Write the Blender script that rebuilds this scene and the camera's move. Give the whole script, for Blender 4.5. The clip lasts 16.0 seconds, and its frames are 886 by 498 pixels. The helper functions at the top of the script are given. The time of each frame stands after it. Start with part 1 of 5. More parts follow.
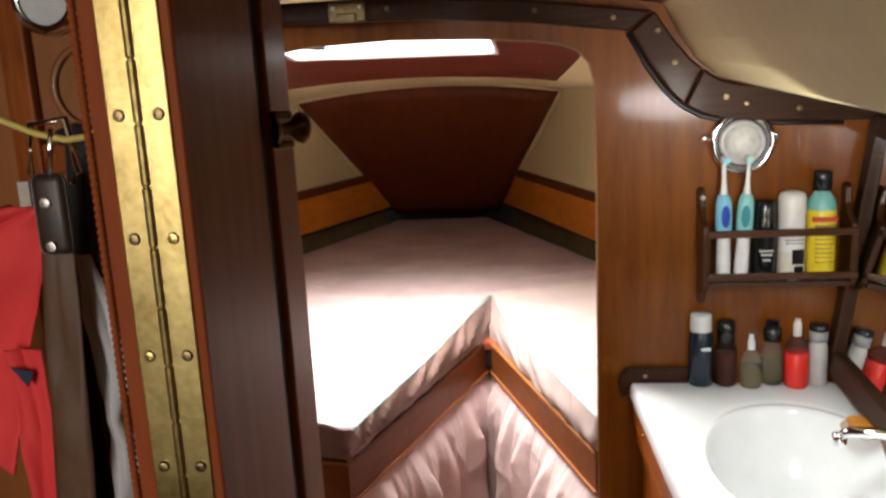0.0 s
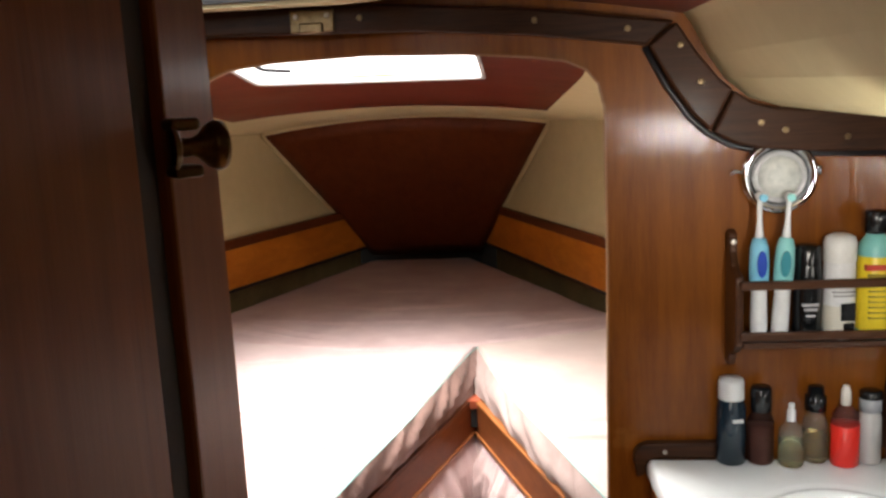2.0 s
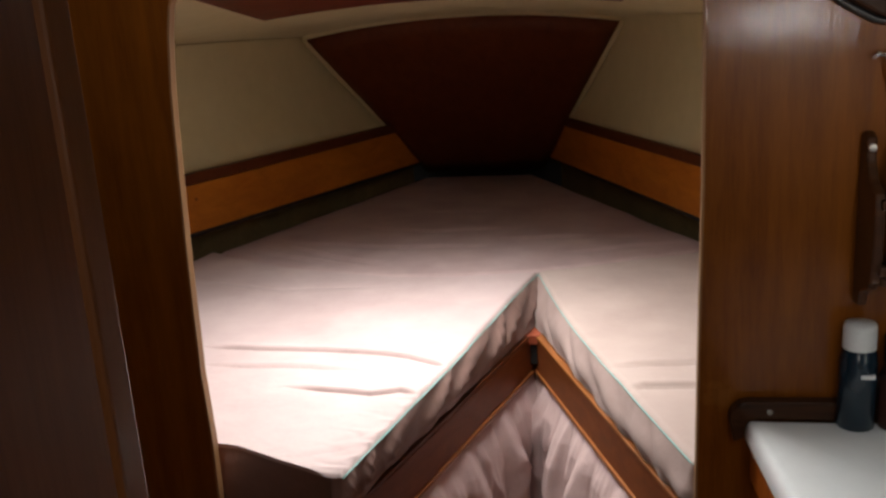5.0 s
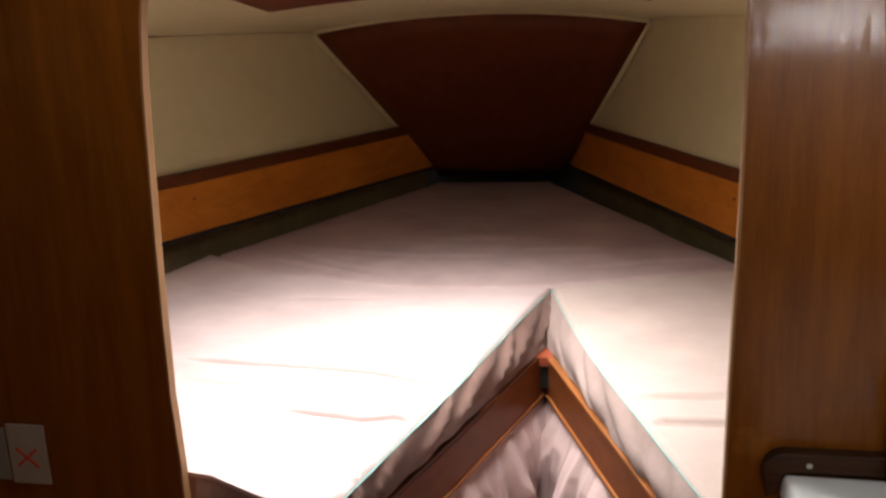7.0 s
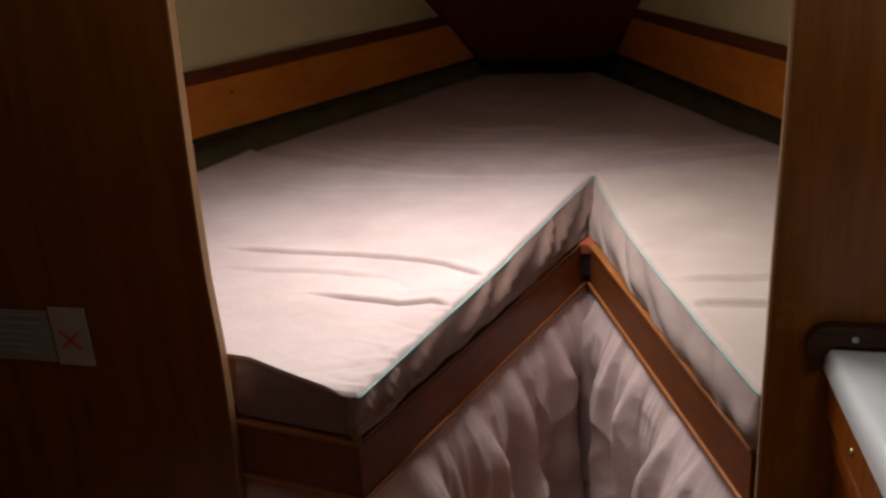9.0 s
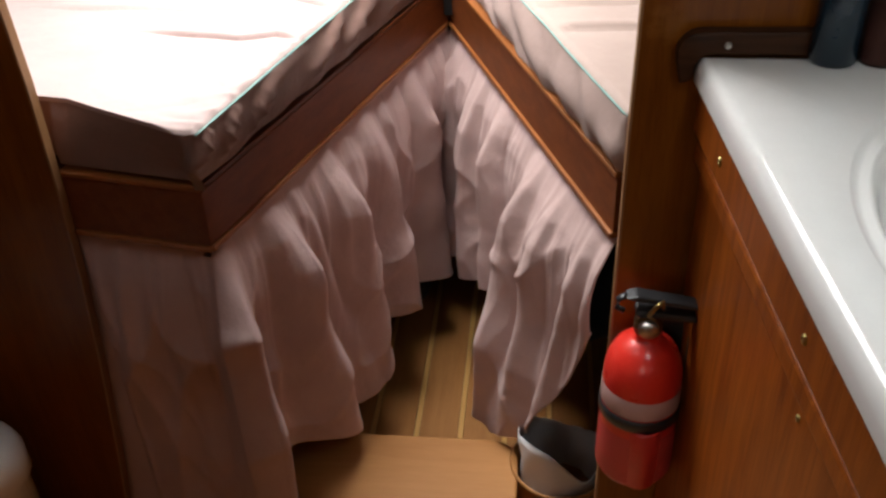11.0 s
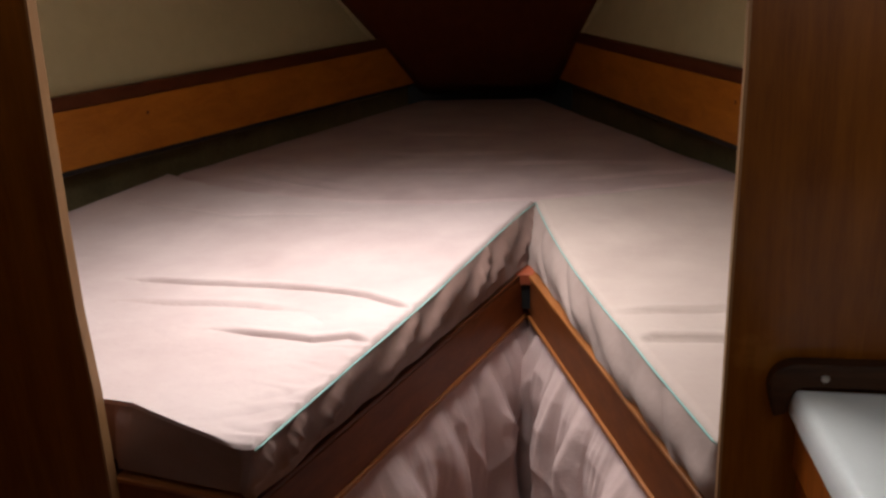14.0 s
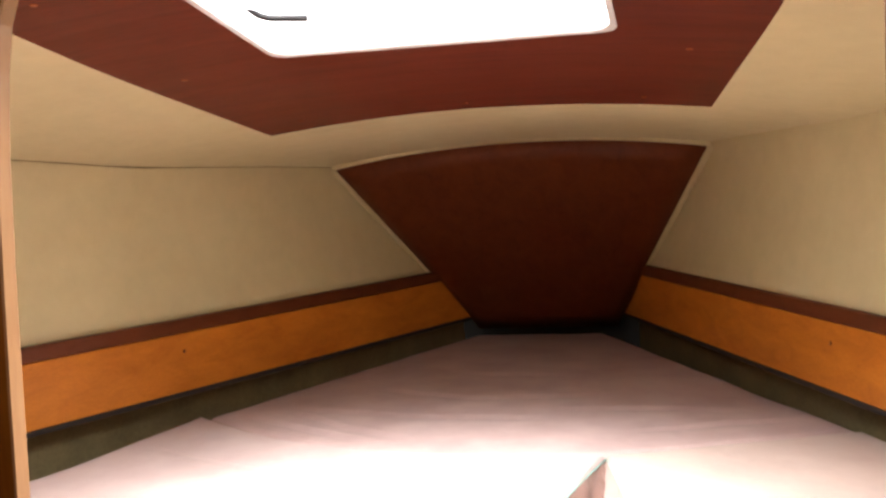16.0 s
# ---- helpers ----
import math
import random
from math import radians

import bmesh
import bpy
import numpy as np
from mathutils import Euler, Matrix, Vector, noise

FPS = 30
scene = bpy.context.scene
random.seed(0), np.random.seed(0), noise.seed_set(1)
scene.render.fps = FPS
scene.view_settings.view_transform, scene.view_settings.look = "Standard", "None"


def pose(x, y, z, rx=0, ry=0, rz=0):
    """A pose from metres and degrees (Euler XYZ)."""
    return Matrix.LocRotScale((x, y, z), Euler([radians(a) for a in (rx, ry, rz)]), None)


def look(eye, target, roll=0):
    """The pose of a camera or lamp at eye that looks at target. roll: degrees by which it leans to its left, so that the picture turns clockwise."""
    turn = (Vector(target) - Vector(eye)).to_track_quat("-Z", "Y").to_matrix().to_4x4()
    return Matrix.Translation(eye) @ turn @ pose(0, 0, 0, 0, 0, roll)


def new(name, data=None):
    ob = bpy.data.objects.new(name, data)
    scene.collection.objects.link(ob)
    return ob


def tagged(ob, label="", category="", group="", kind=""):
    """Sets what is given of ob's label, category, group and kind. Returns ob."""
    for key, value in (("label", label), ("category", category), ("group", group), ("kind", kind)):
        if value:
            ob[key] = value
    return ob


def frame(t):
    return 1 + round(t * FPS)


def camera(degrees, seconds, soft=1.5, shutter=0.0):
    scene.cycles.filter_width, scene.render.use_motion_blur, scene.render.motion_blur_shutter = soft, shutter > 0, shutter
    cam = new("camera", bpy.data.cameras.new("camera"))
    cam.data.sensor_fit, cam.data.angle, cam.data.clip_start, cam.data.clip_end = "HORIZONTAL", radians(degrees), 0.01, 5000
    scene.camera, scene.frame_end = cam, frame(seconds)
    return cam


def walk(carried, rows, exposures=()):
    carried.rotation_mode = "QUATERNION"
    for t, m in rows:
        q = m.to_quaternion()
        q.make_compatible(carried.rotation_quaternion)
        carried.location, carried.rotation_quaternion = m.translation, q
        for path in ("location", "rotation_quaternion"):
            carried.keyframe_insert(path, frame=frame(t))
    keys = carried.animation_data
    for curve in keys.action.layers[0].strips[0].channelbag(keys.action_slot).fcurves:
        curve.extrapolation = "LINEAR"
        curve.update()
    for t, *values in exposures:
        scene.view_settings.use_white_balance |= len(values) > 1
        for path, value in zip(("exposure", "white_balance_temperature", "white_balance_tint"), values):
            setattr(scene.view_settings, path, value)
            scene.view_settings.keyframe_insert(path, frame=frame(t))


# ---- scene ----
cam = camera(51.7, 16.0, 2.7)
PATH = [
    (0, (0.25, 0.065, 1.536), (-0.012, 2.001, 1.108), -3.2),
    (0.5, (0.266, 0.101, 1.528), (-0.066, 2.019, 1.066), -3.6),
    (1, (0.252, 0.159, 1.526), (-0.131, 2.073, 1.092), -3.9),
    (1.5, (0.217, 0.276, 1.516), (-0.066, 2.23, 1.195), -3.7),
    (2, (0.205, 0.327, 1.505), (-0.002, 2.285, 1.152), -2.9),
    (2.5, (0.224, 0.351, 1.489), (-0.07, 2.26, 0.969), -3.9),
    (3, (0.227, 0.404, 1.468), (-0.065, 2.329, 1.009), -4.2),
    (3.5, (0.203, 0.51, 1.446), (-0.087, 2.434, 0.984), -3.4),
    (4, (0.197, 0.535, 1.443), (-0.081, 2.43, 0.867), -4.4),
    (4.5, (0.188, 0.578, 1.458), (-0.093, 2.48, 0.908), -5.0),
    (4.7, (0.193, 0.588, 1.452), (-0.134, 2.488, 0.918), -4.5),
    (6.8, (0.189, 0.741, 1.419), (-0.2, 2.642, 0.937), -2.3),
    (7, (0.19, 0.746, 1.421), (-0.199, 2.641, 0.913), -2.3),
    (7.5, (0.182, 0.752, 1.419), (-0.222, 2.633, 0.872), -2.4),
    (8, (0.194, 0.766, 1.417), (-0.259, 2.636, 0.87), -2.5),
    (8.5, (0.205, 0.754, 1.399), (-0.267, 2.61, 0.821), -3.2),
    (9, (0.203, 0.766, 1.379), (-0.286, 2.574, 0.679), -4.1),
    (9.5, (0.208, 0.783, 1.355), (-0.26, 2.544, 0.532), -4.4),
    (10, (0.21, 0.815, 1.302), (-0.121, 2.513, 0.299), -3.3),
    (10.2, (0.208, 0.825, 1.282), (-0.076, 2.488, 0.208), -2.8),
    (12.3, (0.206, 0.834, 1.272), (0.047, 2.46, 0.119), -2.8),
    (12.5, (0.222, 0.837, 1.27), (0.045, 2.513, 0.194), -3.1),
    (13, (0.235, 0.854, 1.307), (0.028, 2.635, 0.421), -3.8),
    (13.5, (0.221, 0.879, 1.309), (-0.111, 2.698, 0.545), -4.3),
    (14, (0.208, 0.909, 1.314), (-0.177, 2.767, 0.682), -3.0),
    (14.5, (0.188, 0.943, 1.33), (-0.126, 2.853, 0.825), -2.7),
    (15, (0.18, 0.993, 1.325), (-0.212, 2.905, 0.892), -2.2),
    (15.5, (0.183, 1.059, 1.313), (-0.252, 2.989, 1.018), -2.4),
    (16, (0.178, 1.103, 1.308), (-0.329, 3.032, 1.164), -3.4),
]
EXPOSURE = [(0, 0.85), (0.5, 0.5), (1.0, 0.45), (1.5, 0.65), (2.0, 0.75), (2.5, 0.15), (3.5, -0.35), (4.7, -0.55), (6.8, 0.12), (7.5, -0.15), (8.5, -0.75), (9.5, -1.0), (10.2, -0.3), (12.3, -0.1), (12.5, -0.18), (13, -0.42), (13.5, -0.88), (14.5, -0.45), (15, 0.5), (15.5, 1.12), (16, 1.25)]
walk(cam, [(t, look(eye, target, roll)) for t, eye, target, roll in PATH], EXPOSURE)

# ---- world, lights, exposure ----
world = bpy.data.worlds.new("sky")
scene.world = world
world.use_nodes = True
_sky = world.node_tree.nodes.new("ShaderNodeTexSky")
_sky.sky_type, _sky.sun_disc = "NISHITA", False
_sky.sun_elevation, _sky.sun_rotation = radians(55), radians(200)
world.node_tree.links.new(_sky.outputs[0], world.node_tree.nodes["Background"].inputs[0])
world.node_tree.nodes["Background"].inputs[1].default_value = 0.12


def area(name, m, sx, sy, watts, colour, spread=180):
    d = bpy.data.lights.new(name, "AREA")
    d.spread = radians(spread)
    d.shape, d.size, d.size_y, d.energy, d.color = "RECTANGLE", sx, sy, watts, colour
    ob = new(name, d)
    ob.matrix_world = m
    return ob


# daylight in the forehatch and in the companionway behind the camera
area("forehatch_daylight", pose(-0.172, 2.2, 1.570, -10.5, 0, 0), 0.50, 0.50, 13, (1.0, 0.99, 0.97), 118)
area("companionway_daylight", look((-0.3, -1.1, 1.5), (0.0, 0.5, 1.4)), 0.5, 0.6, 9.2, (1.0, 0.94, 0.86))
# small lamp under the side deck by the basin
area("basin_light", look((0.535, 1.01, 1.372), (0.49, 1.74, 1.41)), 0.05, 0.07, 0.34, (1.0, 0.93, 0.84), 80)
# unseen fill added to brighten the counter and bowl
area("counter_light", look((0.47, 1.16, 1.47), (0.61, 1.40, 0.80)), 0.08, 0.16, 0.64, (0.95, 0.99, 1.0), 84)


# ---- materials ----
def mat(name, base, rough=0.5, metal=0.0, coat=0.0):
    m = bpy.data.materials.new(name)
    m.use_nodes = True
    b = m.node_tree.nodes["Principled BSDF"]
    b.inputs["Base Color"].default_value = (*base, 1)
    b.inputs["Roughness"].default_value = rough
    b.inputs["Metallic"].default_value = metal
    b.inputs["Coat Weight"].default_value = coat
    b.inputs["Coat Roughness"].default_value = 0.12
    return m, m.node_tree.nodes, m.node_tree.links, b


def ramp(N, stops):
    r = N.new("ShaderNodeValToRGB")
    while len(r.color_ramp.elements) < len(stops):
        r.color_ramp.elements.new(0.5)
    for e, (p, c) in zip(r.color_ramp.elements, stops):
        e.position, e.color = p, (*c, 1)
    return r


def coords(N, L, scale, rnd=False):
    tc, mp = N.new("ShaderNodeTexCoord"), N.new("ShaderNodeMapping")
    mp.inputs["Scale"].default_value = scale
    L.new(tc.outputs["Object"], mp.inputs["Vector"])
    if rnd:
        oi, mul = N.new("ShaderNodeObjectInfo"), N.new("ShaderNodeMath")
        mul.operation, mul.inputs[1].default_value = "MULTIPLY", 37.0
        L.new(oi.outputs["Random"], mul.inputs[0])
        cx = N.new("ShaderNodeCombineXYZ")
        L.new(mul.outputs[0], cx.inputs[0]), L.new(mul.outputs[0], cx.inputs[2])
        L.new(cx.outputs[0], mp.inputs["Location"])
    return mp


def noise_tex(N, L, mp, scale, detail=6, rough=0.6):
    n = N.new("ShaderNodeTexNoise")
    n.inputs["Scale"].default_value, n.inputs["Detail"].default_value, n.inputs["Roughness"].default_value = scale, detail, rough
    L.new(mp.outputs[0], n.inputs["Vector"])
    return n


def wood(name, dark, light, axis="z", rough=0.35, coat=0.35, figure=1.0, wear=0.0, rnd=True, spec=0.32):
    """Varnished timber: long grain along one axis, broad colour bands, fine pores."""
    m, N, L, b = mat(name, dark, rough, 0, coat)
    b.inputs["Specular IOR Level"].default_value = spec
    s = {"x": (1.2, 16, 16), "y": (16, 1.2, 16), "z": (16, 16, 1.2)}[axis]
    mp = coords(N, L, s, rnd)
    n1 = noise_tex(N, L, mp, 1.6 * figure, 8, 0.62)
    n1.inputs["Distortion"].default_value = 0.5
    mp2 = coords(N, L, tuple(q * 7 for q in s), rnd)
    n2 = noise_tex(N, L, mp2, 3.0, 4, 0.6)
    mp3 = coords(N, L, (1, 1, 1), rnd)
    n3 = noise_tex(N, L, mp3, 3.5, 5, 0.6)
    mix = N.new("ShaderNodeMix")
    mix.data_type = "FLOAT"
    mix.inputs[0].default_value = 0.3
    L.new(n1.outputs[0], mix.inputs[2]), L.new(n2.outputs[0], mix.inputs[3])
    mix2 = N.new("ShaderNodeMix")
    mix2.data_type = "FLOAT"
    mix2.inputs[0].default_value = 0.3
    L.new(mix.outputs[0], mix2.inputs[2]), L.new(n3.outputs[0], mix2.inputs[3])
    mid = tuple((p + q) / 2 for p, q in zip(dark, light))
    r = ramp(N, [(0.33, dark), (0.5, mid), (0.68, light)])
    L.new(mix2.outputs[0], r.inputs[0])
    L.new(r.outputs[0], b.inputs["Base Color"])
    rr = N.new("ShaderNodeMapRange")
    rr.inputs[3].default_value, rr.inputs[4].default_value = rough - 0.08, rough + 0.16 + wear
    L.new(n3.outputs[0], rr.inputs[0]), L.new(rr.outputs[0], b.inputs["Roughness"])
    bp = N.new("ShaderNodeBump")
    bp.inputs["Strength"].default_value, bp.inputs["Distance"].default_value = 0.35, 0.0011
    L.new(mix.outputs[0], bp.inputs["Height"]), L.new(bp.outputs[0], b.inputs["Normal"]), L.new(bp.outputs[0], b.inputs["Coat Normal"])
    return m


def cloth(name, dark, light, weave=900, rough=0.9, sheen=0.03, crease=0.004):
    m, N, L, b = mat(name, dark, rough)
    mp = coords(N, L, (1, 1, 1))
    n1, n2 = noise_tex(N, L, mp, 6, 6), noise_tex(N, L, mp, weave, 2)
    n3 = noise_tex(N, L, mp, 22, 5)
    r = ramp(N, [(0.3, dark), (0.7, light)])
    L.new(n1.outputs[0], r.inputs[0]), L.new(r.outputs[0], b.inputs["Base Color"])
    b.inputs["Sheen Weight"].default_value = sheen
    add = N.new("ShaderNodeMath")
    add.operation = "MULTIPLY_ADD"
    add.inputs[1].default_value = 0.06
    L.new(n2.outputs[0], add.inputs[0]), L.new(n3.outputs[0], add.inputs[2])
    bp = N.new("ShaderNodeBump")
    bp.inputs["Strength"].default_value, bp.inputs["Distance"].default_value = 0.35, crease
    L.new(add.outputs[0], bp.inputs["Height"]), L.new(bp.outputs[0], b.inputs["Normal"])
    return m


def stained(name, dark, light, rough=0.4, metal=0.0, scale=8, bump=0.0004, coat=0.0):
    m, N, L, b = mat(name, dark, rough, metal, coat)
    mp = coords(N, L, (1, 1, 1))
    n1, n2 = noise_tex(N, L, mp, scale, 7), noise_tex(N, L, mp, scale * 14, 4)
    mix = N.new("ShaderNodeMix")
    mix.data_type = "FLOAT"
    mix.inputs[0].default_value = 0.35
    L.new(n1.outputs[0], mix.inputs[2]), L.new(n2.outputs[0], mix.inputs[3])
    r = ramp(N, [(0.35, dark), (0.62, light)])
    L.new(mix.outputs[0], r.inputs[0]), L.new(r.outputs[0], b.inputs["Base Color"])
    rr = N.new("ShaderNodeMapRange")
    rr.inputs[3].default_value, rr.inputs[4].default_value = rough * 0.75, min(1, rough * 1.4)
    L.new(n1.outputs[0], rr.inputs[0]), L.new(rr.outputs[0], b.inputs["Roughness"])
    bp = N.new("ShaderNodeBump")
    bp.inputs["Strength"].default_value, bp.inputs["Distance"].default_value = 0.3, bump
    L.new(n2.outputs[0], bp.inputs["Height"]), L.new(bp.outputs[0], b.inputs["Normal"])
    return m


def glass(name, colour, rough=0.03, ior=1.12):
    m, N, L, b = mat(name, colour, rough)
    b.inputs["Transmission Weight"].default_value = 0.95
    b.inputs["IOR"].default_value = ior
    return m


TEAK = wood("teak_veneer", (0.105, 0.026, 0.002), (0.255, 0.080, 0.006), "z", 0.34, 0.25, figure=1.5, spec=0.15)
TEAK.node_tree.nodes["Principled BSDF"].inputs["Coat Roughness"].default_value = 0.11
N, L = TEAK.node_tree.nodes, TEAK.node_tree.links
pores, lumps = noise_tex(N, L, coords(N, L, (150, 150, 14)), 1.0, 3), N.new("ShaderNodeBump")
lumps.inputs["Strength"].default_value, lumps.inputs["Distance"].default_value = 0.5, 0.0016
L.new(pores.outputs[0], lumps.inputs["Height"]), L.new(lumps.outputs[0], N["Principled BSDF"].inputs["Coat Normal"])
TEAK_RED = wood("mahogany_board", (0.075, 0.018, 0.006), (0.15, 0.042, 0.014), "y", 0.38, 0.1, spec=0.2)
DOOR_WOOD = wood("dark_door_veneer", (0.160, 0.049, 0.013), (0.265, 0.092, 0.026), "z", 0.46, 0.06, figure=2.2, spec=0.08)
DOOR_WOOD.node_tree.nodes["Principled BSDF"].inputs["Coat Roughness"].default_value = 0.26
DARK_TRIM = wood("dark_stained_trim", (0.010, 0.0038, 0.002), (0.066, 0.025, 0.010), "x", 0.42, 0.06, figure=4.5, spec=0.15)
RACK_WOOD = wood("dark_rack_wood", (0.025, 0.009, 0.004), (0.085, 0.032, 0.012), "x", 0.38, 0.2, figure=4, spec=0.2)
FASCIA = wood("berth_fascia_mahogany", (0.10, 0.025, 0.007), (0.21, 0.062, 0.018), "y", 0.42, 0.08, figure=2, spec=0.15)
CEIL_WOOD = wood("mahogany_ceiling_ply", (0.075, 0.013, 0.007), (0.155, 0.032, 0.015), "x", 0.4, 0.12, figure=1.6, spec=0.2)
VPANEL_WOOD = wood("mahogany_bow_ply", (0.080, 0.018, 0.005), (0.155, 0.040, 0.011), "z", 0.5, 0.03, spec=0.15)
SHELF_WOOD = wood("golden_shelf_board", (0.40, 0.118, 0.012), (0.68, 0.245, 0.028), "y", 0.36, 0.15, spec=0.2)
CAB_WOOD = wood("orange_cabinet_wood", (0.10, 0.017, 0.0022), (0.40, 0.105, 0.011), "z", 0.40, 0.15, figure=2.6, spec=0.18)
POST_WOOD = wood("red_post_wood", (0.15, 0.032, 0.010), (0.25, 0.064, 0.02), "z", 0.5, 0.0, spec=0.06)
LEFT_WOOD = wood("locker_door_wood", (0.20, 0.065, 0.016), (0.32, 0.12, 0.032), "z", 0.4, 0.25)
EDGE_WOOD = wood("pale_edge_lipping", (0.22, 0.105, 0.04), (0.34, 0.18, 0.08), "z", 0.5, 0.0)
TRIM_WOOD = wood("orange_trim_strip", (0.20, 0.062, 0.015), (0.34, 0.115, 0.03), "y", 0.4, 0.2)
PLANK = wood("teak_sole_plank", (0.24, 0.098, 0.026), (0.40, 0.18, 0.055), "y", 0.4, 0.3)
HOLLY = wood("pale_holly_strip", (0.50, 0.27, 0.08), (0.62, 0.37, 0.13), "y", 0.45, 0.2)
STEP_WOOD = wood("oiled_step_wood", (0.31, 0.130, 0.034), (0.44, 0.205, 0.066), "x", 0.45, 0.15)
LINER = stained("cream_headliner_vinyl", (0.55, 0.480, 0.262), (0.63, 0.555, 0.315), 0.58, 0, 1.6, 0.0002)
MAUVE = cloth("mauve_cushion_cotton", (0.41, 0.305, 0.288), (0.49, 0.38, 0.36), crease=0.006)
MAUVE_WARM = cloth("beige_mauve_cotton", (0.42, 0.318, 0.280), (0.50, 0.392, 0.345), crease=0.006)
# pinker mauve, its dark end deepened for the light falling off towards the bow
MAUVE_FWD = cloth("mauve_cotton_bow_shade", (0.39, 0.275, 0.262), (0.51, 0.38, 0.36))
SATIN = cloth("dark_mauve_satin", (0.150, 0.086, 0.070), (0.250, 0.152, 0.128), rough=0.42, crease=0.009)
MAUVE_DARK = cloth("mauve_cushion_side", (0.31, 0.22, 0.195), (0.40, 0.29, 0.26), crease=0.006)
SKIRT = cloth("mauve_skirt_cotton", (0.44, 0.31, 0.29), (0.54, 0.39, 0.365), crease=0.011)
PIPING = cloth("pale_teal_piping", (0.20, 0.36, 0.33), (0.28, 0.45, 0.41))
BRASS = stained("worn_brass", (0.24, 0.172, 0.058), (0.46, 0.36, 0.15), 0.30, 1.0, 14, 0.00035)
BRASS_DARK = stained("tarnished_brass", (0.12, 0.085, 0.045), (0.26, 0.19, 0.10), 0.35, 1.0, 60)
STEEL = stained("screw_steel", (0.35, 0.33, 0.30), (0.6, 0.58, 0.54), 0.3, 1.0, 120)
CHROME = mat("chrome", (0.85, 0.86, 0.88), 0.06, 1.0)[0]
WHITE = stained("white_gelcoat", (0.78, 0.79, 0.78), (0.83, 0.84, 0.83), 0.12, 0, 3, 0.0001, 0.4)
BLACK = stained("black_plastic", (0.012, 0.012, 0.013), (0.025, 0.025, 0.027), 0.35, 0, 30)
DARK = stained("dark_paint_and_shade", (0.016, 0.012, 0.009), (0.03, 0.022, 0.016), 0.8, 0, 12)
RED_PAINT = stained("red_enamel", (0.62, 0.018, 0.012), (0.72, 0.035, 0.022), 0.28, 0, 20, 0.0001, 0.3)
MIRROR = mat("mirror_silver", (0.86, 0.87, 0.86), 0.01, 1.0)[0]
OLIVE_DARK = stained("olive_paint_and_seam_shade", (0.12, 0.095, 0.040), (0.21, 0.165, 0.075), 0.7, 0, 10)


def plain(name, c, rough=0.4, coat=0.0):
    return stained(name, tuple(q * 0.9 for q in c), tuple(min(1, q * 1.08) for q in c), rough, 0, 25, 0.0001, coat)


# ---- mesh helpers ----
def part(name, bm, material, parent=None, label="", smooth=False):
    me = bpy.data.meshes.new(name)
    bmesh.ops.recalc_face_normals(bm, faces=bm.faces)
    bm.to_mesh(me)
    bm.free()
    me.materials.append(material)
    if smooth:
        for p in me.polygons:
            p.use_smooth = True
    ob = new(name, me)
    if parent is not None:
        ob.parent = parent
    if label:
        ob["label"] = label
    return ob


def thing(name, label, category, group="", kind=""):
    return tagged(new(name), label, category, group, kind)


def box(x0, x1, y0, y1, z0, z1, bevel=0.0, seg=2):
    bm = bmesh.new()
    bmesh.ops.create_cube(bm, size=1)
    for v in bm.verts:
        v.co = Vector(((x0 + x1) / 2 + v.co.x * (x1 - x0), (y0 + y1) / 2 + v.co.y * (y1 - y0), (z0 + z1) / 2 + v.co.z * (z1 - z0)))
    if bevel:
        bmesh.ops.bevel(bm, geom=bm.edges[:], offset=bevel, segments=seg, affect="EDGES", profile=0.5)
    return bm


def prism(points, direction, bevel=0.0, seg=2):
    """A flat outline of 3D points pushed along a direction."""
    bm = bmesh.new()
    d = Vector(direction)
    a = [bm.verts.new(p) for p in points]
    b = [bm.verts.new(Vector(p) + d) for p in points]
    bm.faces.new(a), bm.faces.new(b[::-1])
    n = len(a)
    for i in range(n):
        bm.faces.new((a[i], a[(i + 1) % n], b[(i + 1) % n], b[i]))
    if bevel:
        bmesh.ops.recalc_face_normals(bm, faces=bm.faces)
        bmesh.ops.bevel(bm, geom=bm.edges[:], offset=bevel, segments=seg, affect="EDGES", profile=0.5, clamp_overlap=True)
    return bm


def lathe(profile, n=28, m=None):
    """A turned shape about z from (radius, height) pairs."""
    bm = bmesh.new()
    rings = []
    for r, z in profile:
        if r < 1e-6:
            rings.append([bm.verts.new((0, 0, z))])
        else:
            rings.append([bm.verts.new((r * math.cos(2 * math.pi * i / n), r * math.sin(2 * math.pi * i / n), z)) for i in range(n)])
    for p, q in zip(rings, rings[1:]):
        for i in range(n):
            j = (i + 1) % n
            f = [p[i % len(p)], p[j % len(p)], q[j % len(q)], q[i % len(q)]]
            f = list(dict.fromkeys(f))
            if len(f) > 2:
                bm.faces.new(f)
    if m is not None:
        bmesh.ops.transform(bm, matrix=m, verts=bm.verts)
    return bm


